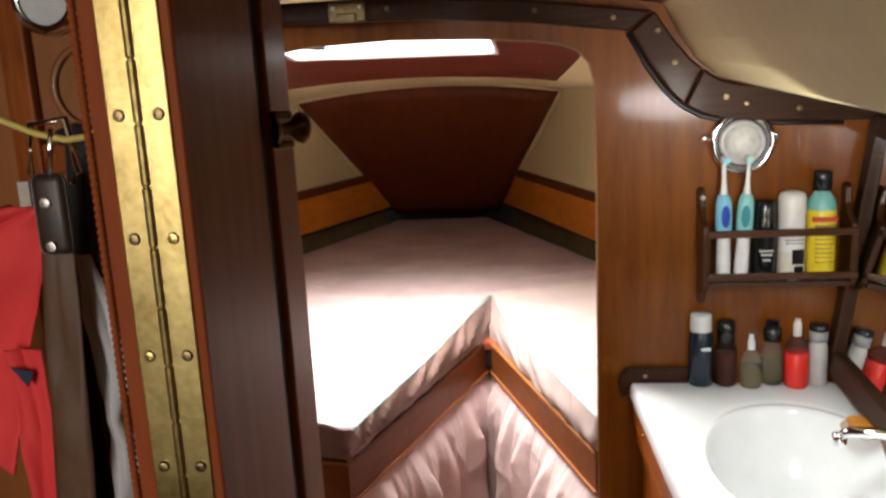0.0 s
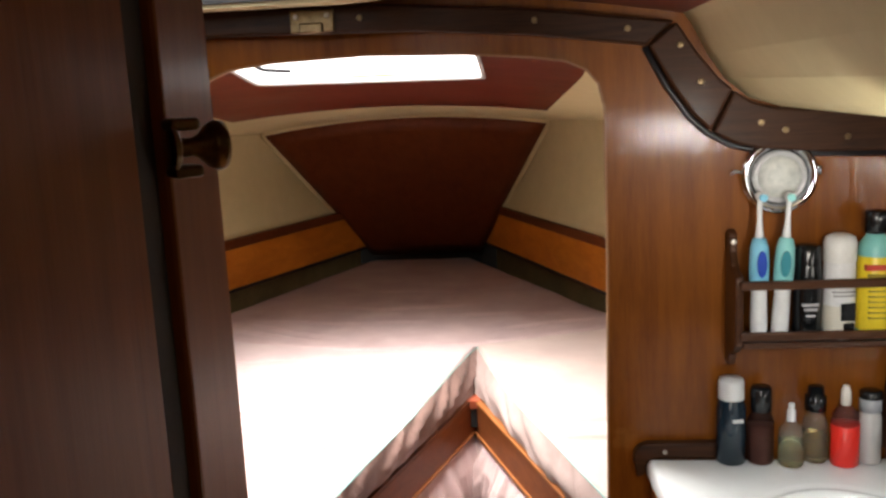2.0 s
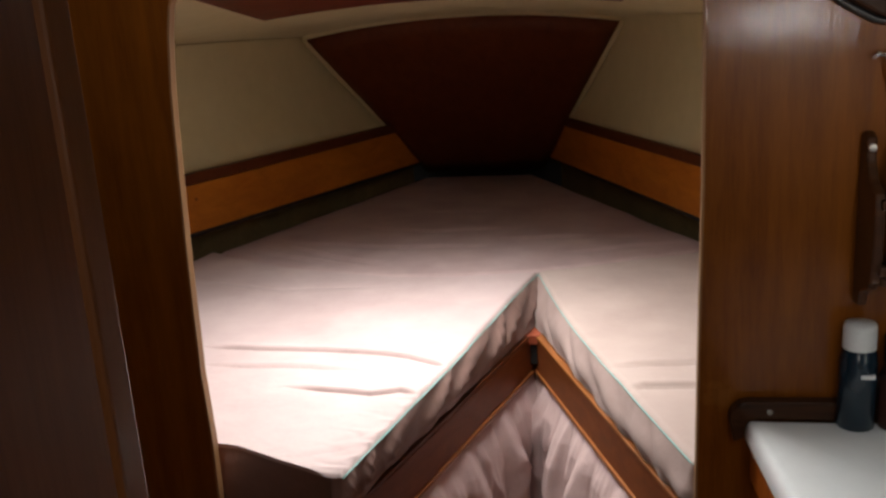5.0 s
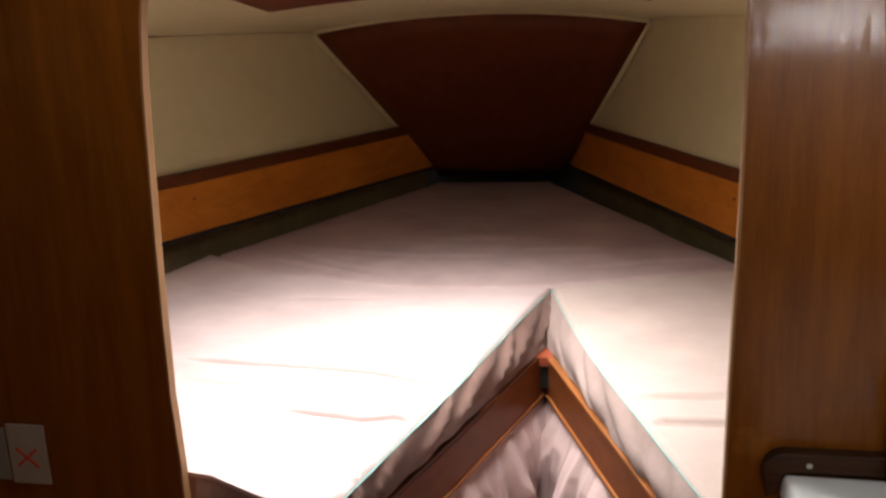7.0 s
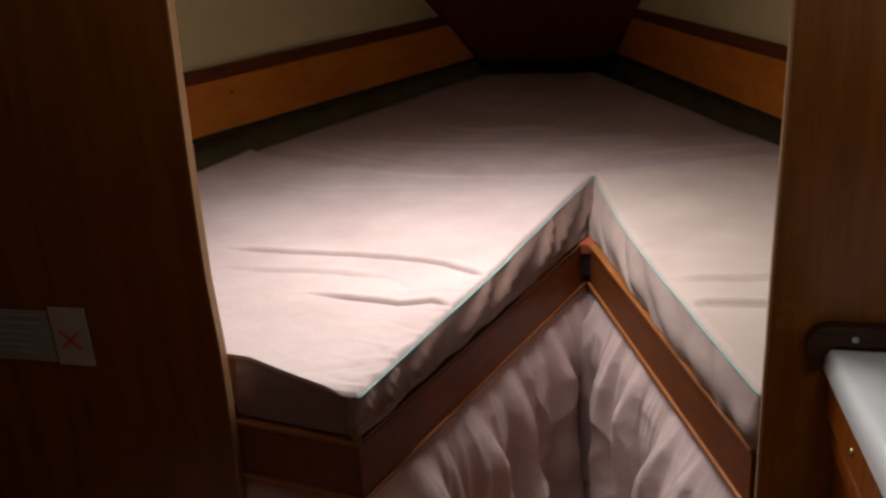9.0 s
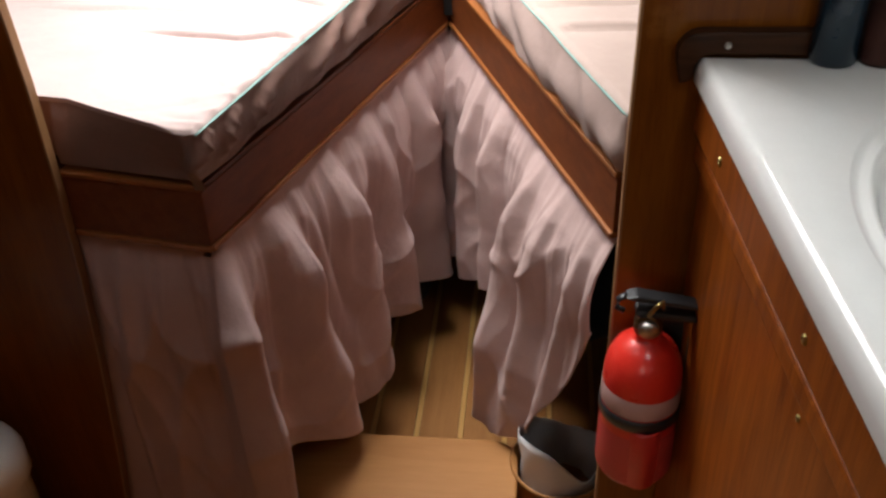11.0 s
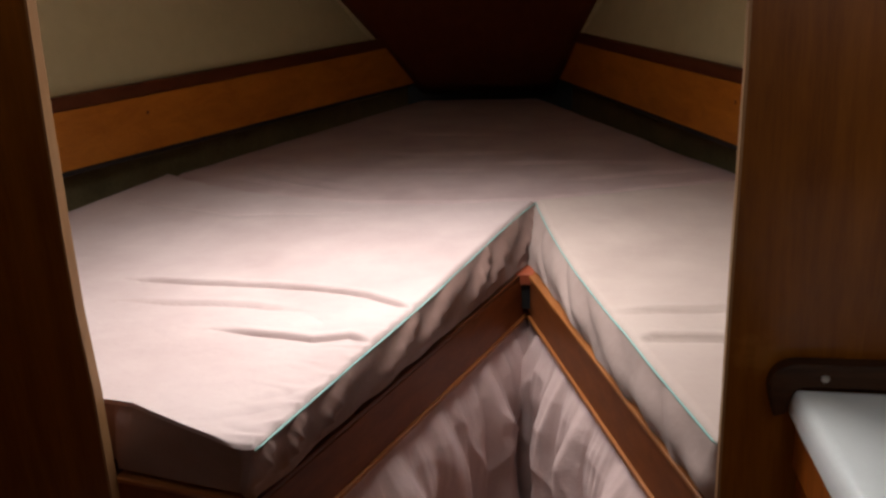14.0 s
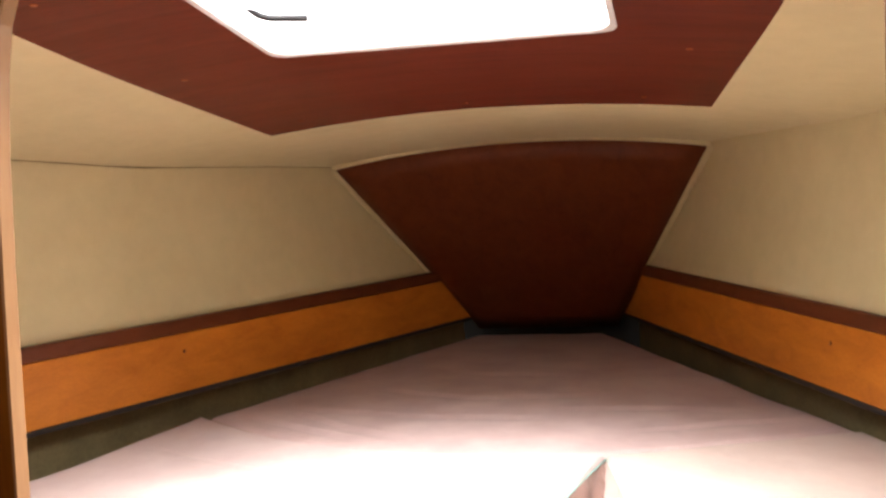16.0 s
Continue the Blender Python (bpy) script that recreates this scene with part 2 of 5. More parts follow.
def tube(points, r, n=10, closed=False, flat=1.0):
    """A round rod along a line of points."""
    bm = bmesh.new()
    P = [Vector(p) for p in points]
    rings = []
    for i, p in enumerate(P):
        a, b = (P[i - 1], P[(i + 1) % len(P)]) if closed else (P[max(i - 1, 0)], P[min(i + 1, len(P) - 1)])
        t = (b - a).normalized()
        u = t.cross(Vector((0, 0, 1)) if abs(t.z) < 0.9 else Vector((1, 0, 0))).normalized()
        w = u.cross(t)
        rings.append([bm.verts.new(p + r * (math.cos(k * 2 * math.pi / n) * u + flat * math.sin(k * 2 * math.pi / n) * w)) for k in range(n)])
    pairs = list(zip(rings, rings[1:])) + ([(rings[-1], rings[0])] if closed else [])
    for p, q in pairs:
        for k in range(n):
            bm.faces.new((p[k], p[(k + 1) % n], q[(k + 1) % n], q[k]))
    if not closed:
        bm.faces.new(rings[0][::-1]), bm.faces.new(rings[-1])
    return bm


def sheet(f, nu, nv, thick=0.0):
    """A grid surface f(u, v), u and v from 0 to 1; thick gives it a back."""
    bm = bmesh.new()
    g = [[bm.verts.new(f(i / nu, j / nv)) for j in range(nv + 1)] for i in range(nu + 1)]
    for i in range(nu):
        for j in range(nv):
            bm.faces.new((g[i][j], g[i + 1][j], g[i + 1][j + 1], g[i][j + 1]))
    if thick:
        bm.normal_update()
        bmesh.ops.solidify(bm, geom=bm.faces[:], thickness=thick)
    return bm


def lerp(table, y):
    for (a, p), (b, q) in zip(table, table[1:]):
        if y <= b:
            return p + (q - p) * (y - a) / (b - a)
    return table[-1][1]


def screw(x, y, z, normal, r=0.004, material=None, parent=None):
    q = Vector(normal).to_track_quat("Z", "Y").to_matrix().to_4x4()
    bm = lathe([(0, 0.0008), (r * 0.35, 0.0008), (r * 0.4, 0.0016), (r * 0.8, 0.0014), (r, 0), (r, -0.002)], 12, Matrix.Translation((x, y, z)) @ q)
    return part("screw", bm, material or STEEL, parent)


# ---- the setting ----
B = 1.75                                  # front face of the berth bulkhead
XC = -0.24                                # centreline of the forepeak
CEIL = [(1.0, 1.70), (1.75, 1.655), (2.2, 1.59), (2.47, 1.536), (2.9, 1.458), (3.46, 1.405), (4.2, 1.35)]


def ceil_z(x, y):
    return lerp(CEIL, y) - 0.14 * (x - XC) ** 2


def side_l(y):
    return -0.83 + 0.42 * (y - 3.133)


def side_r(y):
    return 0.3 - 0.43 * (y - 3.25)


floor = thing("floor", "teak and holly planked cabin sole", "floor", kind="structure")
part("subfloor", box(-1.7, 1.5, -1.3, 4.3, -0.08, -0.012), DARK, floor)

# berth bulkhead with its arched doorway down to the sole
ARCH = [(-0.452, 0.0), (-0.424, 0.22), (-0.402, 0.43), (-0.391, 0.57), (-0.384, 0.70), (-0.382, 0.85), (-0.385, 0.95), (-0.383, 1.05), (-0.380, 1.15), (-0.376, 1.25), (-0.371, 1.35), (-0.364, 1.42)]
ARCH += [(-0.357, 1.459), (-0.346, 1.487), (-0.328, 1.511), (-0.304, 1.531), (-0.27, 1.545), (-0.2, 1.553), (-0.05, 1.557), (0.1, 1.551)]
ARCH += [(0.205, 1.541), (0.255, 1.533), (0.287, 1.518), (0.305, 1.496), (0.314, 1.46), (0.314, 1.2), (0.311, 1.0), (0.309, 0.8), (0.308, 0.4), (0.308, 0.0)]
bulkhead = thing("wall_bulkhead", "varnished teak veneer bulkhead with an arched doorway", "wall", kind="structure")
outline = [(-1.45, B, 0.0)] + [(x, B, z) for x, z in ARCH] + [(1.3, B, 0.0), (1.3, B, 1.72), (-1.45, B, 1.72)]
WORN = TEAK.copy()
WORN.name = "teak_veneer_with_worn_patch"
N, L = WORN.node_tree.nodes, WORN.node_tree.links
b = N["Principled BSDF"]
src = b.inputs["Base Color"].links[0].from_socket
mp = coords(N, L, (1, 1, 1))
dist, nz = N.new("ShaderNodeVectorMath"), noise_tex(N, L, mp, 70, 4)
dist.operation, dist.inputs[1].default_value = "DISTANCE", (0.338, B, 0.925)
L.new(mp.outputs[0], dist.inputs[0])
add = N.new("ShaderNodeMath")
add.operation, add.inputs[1].default_value = "MULTIPLY_ADD", 0.045
L.new(nz.outputs[0], add.inputs[0]), L.new(dist.outputs["Value"], add.inputs[2])
rr = ramp(N, [(0.030, (0.32, 0.32, 0.32)), (0.046, (0, 0, 0))])
L.new(add.outputs[0], rr.inputs[0])
mx = N.new("ShaderNodeMix")
mx.data_type = "RGBA"
mx.inputs[7].default_value = (0.34, 0.15, 0.035, 1)
L.new(rr.outputs[0], mx.inputs[0]), L.new(src, mx.inputs[6]), L.new(mx.outputs[2], b.inputs["Base Color"])
part("panel", prism(outline, (0, 0.012, 0)), WORN, bulkhead)
lip = bmesh.new()
rows = []
for i, (x, z) in enumerate(ARCH):
    a, b = ARCH[max(i - 1, 0)], ARCH[min(i + 1, len(ARCH) - 1)]
    t = Vector((b[0] - a[0], b[1] - a[1])).normalized()
    n = Vector((t.y, -t.x)) * 0.003
    rows.append([lip.verts.new(p) for p in ((x, B - 0.002, z), (x + n.x, B - 0.002, z + n.y), (x + n.x, B + 0.0135, z + n.y), (x, B + 0.0135, z))])
for p, q in zip(rows, rows[1:]):
    for k in range(4):
        lip.faces.new((p[k], p[(k + 1) % 4], q[(k + 1) % 4], q[k]))
lip.faces.new(rows[0]), lip.faces.new(rows[-1][::-1])
part("edge_lipping", lip, EDGE_WOOD, bulkhead, "pale wood lipping round the doorway")

# dark deck beam along the head of the bulkhead
beam = thing("trim_beam", "dark stained deck beam trim with screws", "trim", kind="structure")


def strip(low, high, y0, y1, material, parent, name):
    pts = [(x, y1, z) for x, z in low] + [(x, y1, z) for x, z in reversed(high)]
    return part(name, prism(pts, (0, y0 - y1, 0), 0.004), material, parent)


strip([(-1.4, 1.50), (-0.9, 1.555), (-0.55, 1.583), (-0.28, 1.594), (0.04, 1.586), (0.2, 1.572), (0.372, 1.548)],
      [(-1.4, 1.54), (-0.9, 1.60), (-0.55, 1.628), (-0.28, 1.638), (-0.05, 1.632), (0.215, 1.608), (0.412, 1.580)], B - 0.032, B, DARK_TRIM, beam, "beam")
strip([(0.376, 1.547), (0.41, 1.486), (0.44, 1.443), (0.466, 1.418)], [(0.416, 1.579), (0.445, 1.535), (0.477, 1.495), (0.497, 1.478)], B - 0.028, B, DARK_TRIM, beam, "knee")
strip([(0.469, 1.416), (0.50, 1.398), (0.535, 1.389), (0.62, 1.381), (0.95, 1.372)], [(0.499, 1.476), (0.526, 1.458), (0.56, 1.448), (0.68, 1.44), (0.95, 1.436)], B - 0.026, B, DARK_TRIM, beam, "ledge")
for x, z in [(0.421, 1.546), (0.45, 1.491), (0.537, 1.427), (0.572, 1.415), (0.21, 1.592), (-0.05, 1.61), (0.345, 1.573), (0.66, 1.402)]:
    screw(x, B - 0.034 if x < 0.4 else B - 0.03, z, (0, -1, 0), 0.005, BRASS_DARK, beam)
part("sealing_cord", tube([(0.372, B - 0.006, 1.545), (0.405, B - 0.006, 1.484), (0.436, B - 0.006, 1.440), (0.463, B - 0.006, 1.414), (0.498, B - 0.006, 1.394), (0.535, B - 0.006, 1.385), (0.62, B - 0.006, 1.377), (0.74, B - 0.006, 1.373)], 0.0045, 8), BLACK, beam, "black sealing cord", True)
catch = thing("door_catch", "dull metal door catch plate on the deck beam", "catch")
part("plate", box(-0.155, -0.088, B - 0.04, B - 0.033, 1.592, 1.626, 0.002), BRASS_DARK, catch)
part("tongue", box(-0.14, -0.104, B - 0.048, B - 0.0405, 1.59, 1.606, 0.003), BRASS_DARK, catch)
for x in (-0.146, -0.098):
    screw(x, B - 0.0405, 1.616, (0, -1, 0), 0.004, STEEL, catch)

# ceiling of the head, camber over the passage, with a hatch hole
HX0, HX1, HY0, HY1 = -0.49, -0.03, 1.2, 1.64


def head_z(x, y):
    return 1.652 - 0.15 * (x + 0.2) ** 2


def holed(zf, x0, x1, y0, y1, hx0, hx1, hy0, hy1, thick):
    bm = bmesh.new()
    xs = sorted(set([x0 + (x1 - x0) * i / 24 for i in range(25)] + [hx0, hx1]))
    ys = sorted(set([y0 + (y1 - y0) * i / 16 for i in range(17)] + [hy0, hy1]))
    g = {(x, y): bm.verts.new((x, y, zf(x, y))) for x in xs for y in ys}
    for a, b in zip(xs, xs[1:]):
        for c, d in zip(ys, ys[1:]):
            if not (hx0 <= a and b <= hx1 and hy0 <= c and d <= hy1):
                bm.faces.new((g[a, c], g[b, c], g[b, d], g[a, d]))
    up = bmesh.ops.extrude_face_region(bm, geom=bm.faces[:])
    bmesh.ops.translate(bm, vec=(0, 0, thick), verts=[v for v in up["geom"] if isinstance(v, bmesh.types.BMVert)])
    return bm


tagged(part("ceiling_head", holed(head_z, -1.4, 0.432, 0.45, B, HX0, HX1, HY0, HY1, 0.03), CEIL_WOOD), "dark mahogany ply ceiling of the head", "ceiling", kind="structure")
prof = [(0.43, 1.592), (0.44, 1.578), (0.465, 1.53), (0.49, 1.494), (0.525, 1.464), (0.57, 1.449), (0.68, 1.441), (0.95, 1.436), (1.3, 1.43)]
tagged(part("ceiling_side", prism([(x, 0.45, z) for x, z in prof] + [(1.3, 0.45, 1.7), (0.43, 0.45, 1.7)], (0, B - 0.45, 0)), LINER, smooth=False), "cream vinyl lining under the side deck", "ceiling", kind="structure")


def rounded(x0, x1, y0, y1, r, n=6):
    pts = []
    for cx, cy, a in ((x1 - r, y1 - r, 0), (x0 + r, y1 - r, 90), (x0 + r, y0 + r, 180), (x1 - r, y0 + r, 270)):
        pts += [(cx + r * math.cos(radians(a + 90 * i / n)), cy + r * math.sin(radians(a + 90 * i / n))) for i in range(n + 1)]
    return pts


def ring(outer, inner, z0, z1):
    bm = bmesh.new()
    V = [[bm.verts.new((x, y, z)) for x, y in o] for o in (outer, inner) for z in (z0, z1)]
    n = len(outer)
    for i in range(n):
        j = (i + 1) % n
        for a, b in ((0, 1), (1, 3), (3, 2), (2, 0)):
            bm.faces.new((V[a][i], V[a][j], V[b][j], V[b][i]))
    return bm


hatch = thing("window_head_hatch", "deck hatch with a cream rounded frame", "hatch", kind="structure")
part("frame", ring(rounded(HX0 - 0.045, HX1 + 0.045, HY0 - 0.045, HY1 + 0.045, 0.095, 10), rounded(HX0 + 0.005, HX1 - 0.005, HY0 + 0.005, HY1 - 0.005, 0.06, 10), 1.628, 1.66), LINER, hatch)
part("gasket", ring(rounded(HX0 + 0.004, HX1 - 0.004, HY0 + 0.004, HY1 - 0.004, 0.06), rounded(HX0 + 0.014, HX1 - 0.014, HY0 + 0.014, HY1 - 0.014, 0.055), 1.634, 1.654), BLACK, hatch)
m, N, L, b = mat("bright_sky", (0.9, 0.9, 0.9), 1.0)
b.inputs["Emission Color"].default_value, b.inputs["Emission Strength"].default_value = (1, 1, 1, 1), 2.6
SKY = m
SKY_HEAD = m.copy()
SKY_HEAD.node_tree.nodes["Principled BSDF"].inputs["Emission Strength"].default_value = 1.7
tagged(part("backdrop_head_sky", box(HX0 + 0.005, HX1 - 0.005, HY0 + 0.005, HY1 - 0.005, 1.657, 1.659), SKY_HEAD), "bright white sky over the head's hatch", "sky", kind="structure")

# forepeak ceiling: cream lining with a mahogany panel and the forehatch
FX0, FX1, FY0, FY1 = -0.441, 0.096, 1.93, 2.475
bm = holed(ceil_z, -1.5, 1.2, B + 0.021, 4.2, FX0, FX1, FY0, FY1, 0.04)
tagged(part("ceiling_forepeak", bm, LINER), "cream vinyl forepeak ceiling", "ceiling", kind="structure")


def panel_x(u, y):
    l = -0.715 + 0.058 * max(0, (y - 2.3) / 0.6)
    r = lerp([(1.77, 0.34), (2.35, 0.315), (2.9, 0.241)], y)
    return l + (r - l) * u


bm = bmesh.new()
ys = [B + 0.022, FY0] + [FY0 + (FY1 - FY0) * i / 5 for i in range(1, 6)] + [2.55, 2.65, 2.75, 2.85, 2.905]
for a, b in zip(ys, ys[1:]):
    hole = a >= FY0 - 1e-6 and b <= FY1 + 1e-6
    n = 20
    for i in range(n):
        q = []
        for y in (a, b):
            l, r = panel_x(0, y), panel_x(1, y)
            xs = [l + (FX0 - l) * k / 5 for k in range(5)] + [FX0 + (FX1 - FX0) * k / 10 for k in range(10)] + [FX1 + (r - FX1) * k / 5 for k in range(6)]
            q.append([(x, y, ceil_z(x, y) - 0.005) for x in xs])
        if hole and 5 <= i < 15:
            continue
        bm.faces.new([bm.verts.new(p) for p in (q[0][i], q[0][i + 1], q[1][i + 1], q[1][i])])
bmesh.ops.remove_doubles(bm, verts=bm.verts, dist=1e-5)
up = bmesh.ops.extrude_face_region(bm, geom=bm.faces[:])
bmesh.ops.translate(bm, vec=(0, 0, 0.004), verts=[v for v in up["geom"] if isinstance(v, bmesh.types.BMVert)])
tagged(part("ceiling_panel", bm, CEIL_WOOD), "red-brown mahogany ply ceiling panel round the forehatch", "ceiling panel", kind="structure")
plugs = thing("trim_panel_plugs", "small pale screw plugs in the ceiling panel", "plug", kind="structure")
for x, y in ((-0.56, 2.84), (-0.22, 2.86), (0.12, 2.85), (0.20, 2.56), (0.21, 2.26), (-0.62, 2.5), (-0.63, 2.15)):
    part("plug", lathe([(0, -0.0012), (0.0045, -0.001), (0.0055, 0.0), (0.0055, 0.003)], 10, Matrix.Translation((x, y, ceil_z(x, y) - 0.0052))), TRIM_WOOD, plugs)
fore = thing("window_forehatch", "square forehatch open to the sky", "hatch", kind="structure")
bm = ring(rounded(FX0 - 0.004, FX1 + 0.004, FY0 - 0.004, FY1 + 0.004, 0.03), rounded(FX0 + 0.006, FX1 - 0.006, FY0 + 0.006, FY1 - 0.006, 0.035), -0.0075, 0.004)
for v in bm.verts:
    v.co.z += ceil_z(v.co.x, v.co.y)
part("coaming", bm, WHITE, fore, "white rounded rim")
def f(u, v):
    x, y = FX0 - 0.002 + (FX1 - FX0 + 0.004) * u, FY0 + (FY1 - FY0 + 0.002) * v
    return Vector((x, y, ceil_z(x, y) + 0.006))
tagged(part("backdrop_sky", sheet(f, 12, 8, 0.002), SKY), "bright white sky over the forehatch", "sky", kind="structure")
part("latch", tube([(-0.405, 2.31, 1.572), (-0.392, 2.322, 1.560), (-0.378, 2.327, 1.556), (-0.35, 2.325, 1.553), (-0.322, 2.33, 1.551)], 0.005), BLACK, fore)

# hull sides of the forepeak, cream panels over golden shelves
for name, sgn, fx in (("port", -1, side_l), ("starboard", 1, side_r)):
    def f(u, v, fx=fx, sgn=sgn):
        y = 1.772 + u * (3.82 - 1.772)
        z0, z1 = 1.02, ceil_z(fx(y), y) + 0.02
        bow = 0.02 * math.sin(math.pi * v)
        return Vector((fx(y) + sgn * (0.012 + 0.045 * v + bow), y, z0 + (z1 - z0) * v))
    tagged(part("wall_" + name, sheet(f, 24, 10, 0.01), LINER, smooth=True), "cream vinyl lined hull side of the forepeak", "wall", kind="structure")
    # thin dark tube draws the seam's shadow line
    seam = []
    for i in range(41):
        y = 1.79 + i * 0.0418
        x = fx(y) + sgn * 0.0555
        seam.append((x, y, ceil_z(x, y) + 0.0006))
    tagged(part("trim_seam_" + name, tube(seam, 0.0022, 6), OLIVE_DARK, smooth=True), "seam between hull lining and ceiling, its shadow line drawn dark", "seam", kind="structure")
    sh = thing("side_shelf", "golden varnished shelf board along the hull side", "shelf", "forepeak shelves")
    a, b = (fx(1.775), 1.775), (fx(3.99), 3.99)
    def bar(z0, z1, o0, o1, bev):
        return prism([(a[0] + sgn * o0, a[1], z0), (b[0] + sgn * o0, b[1], z0), (b[0] + sgn * o1, b[1], z0), (a[0] + sgn * o1, a[1], z0)], (0, 0, z1 - z0), bev)
    part("fascia", bar(0.874, 1.006, 0.0, 0.016, 0.002), SHELF_WOOD, sh)
    for k, z in ((0.16, 0.985), (0.33, 0.905), (0.52, 0.965)):
        part("plug", lathe([(0, 0.0012), (0.0035, 0.001), (0.0045, 0.0), (0.0045, -0.002)], 10, Matrix.Translation((a[0] + (b[0] - a[0]) * k, a[1] + (b[1] - a[1]) * k, z)) @ pose(0, 0, 0, 0, -90 * sgn, 0)), TEAK_RED, sh, "dark wooden screw plug")
    part("top_rail", bar(1.0065, 1.038, -0.006, 0.03, 0.004), TEAK_RED, sh, "darker rounded top rail")
    part("base", bar(0.862, 0.8735, 0.002, 0.07, 0.002), DARK, sh)
    tagged(part("hull_" + name, bar(-0.03, 0.8615, 0.055, 0.07, 0), OLIVE_DARK), "dull olive painted hull behind the berth", "wall", kind="structure")

# sloping bow panel
def f(u, v):
    v *= 0.93
    y, z = 3.468 + 0.57 * v, 1.363 - 0.566 * v
    l, r = -0.738 + (0.287 * v), 0.254 - 0.304 * v
    x = l + (r - l) * u
    return Vector((x, y, z + 0.042 * (1 - v) ** 2 * (1 - (2 * u - 1) ** 2)))
tagged(part("wall_bow", sheet(f, 16, 12, 0.012), VPANEL_WOOD, smooth=True), "dark mahogany panel sloping to the bow", "wall", kind="structure")
tagged(part("trim_bow", tube([f(i / 16, 0) + Vector((0, -0.006, 0.004)) for i in range(17)], 0.012, 8, flat=0.7), LINER, smooth=True), "cream padded beam over the bow panel", "trim", kind="structure")
for nm, u in (("port", 0.0), ("starboard", 1.0)):
    tagged(part("trim_bow_" + nm, tube([f(u, i * 0.064) + Vector((0, -0.008, -0.004)) for i in range(11)], 0.009, 8), LINER, smooth=True), "cream piping down the bow panel's edge", "trim", kind="structure")
tagged(part("wall_stem", box(-0.9, 0.5, 4.06, 4.1, -0.03, 1.5), DARK), "dark closed stem of the forepeak", "wall", kind="structure")

# ---- berth ----
APEX, PORT, STBD = Vector((0.031, 2.70)), Vector((-0.176, 1.712)), Vector((0.305, 1.776))


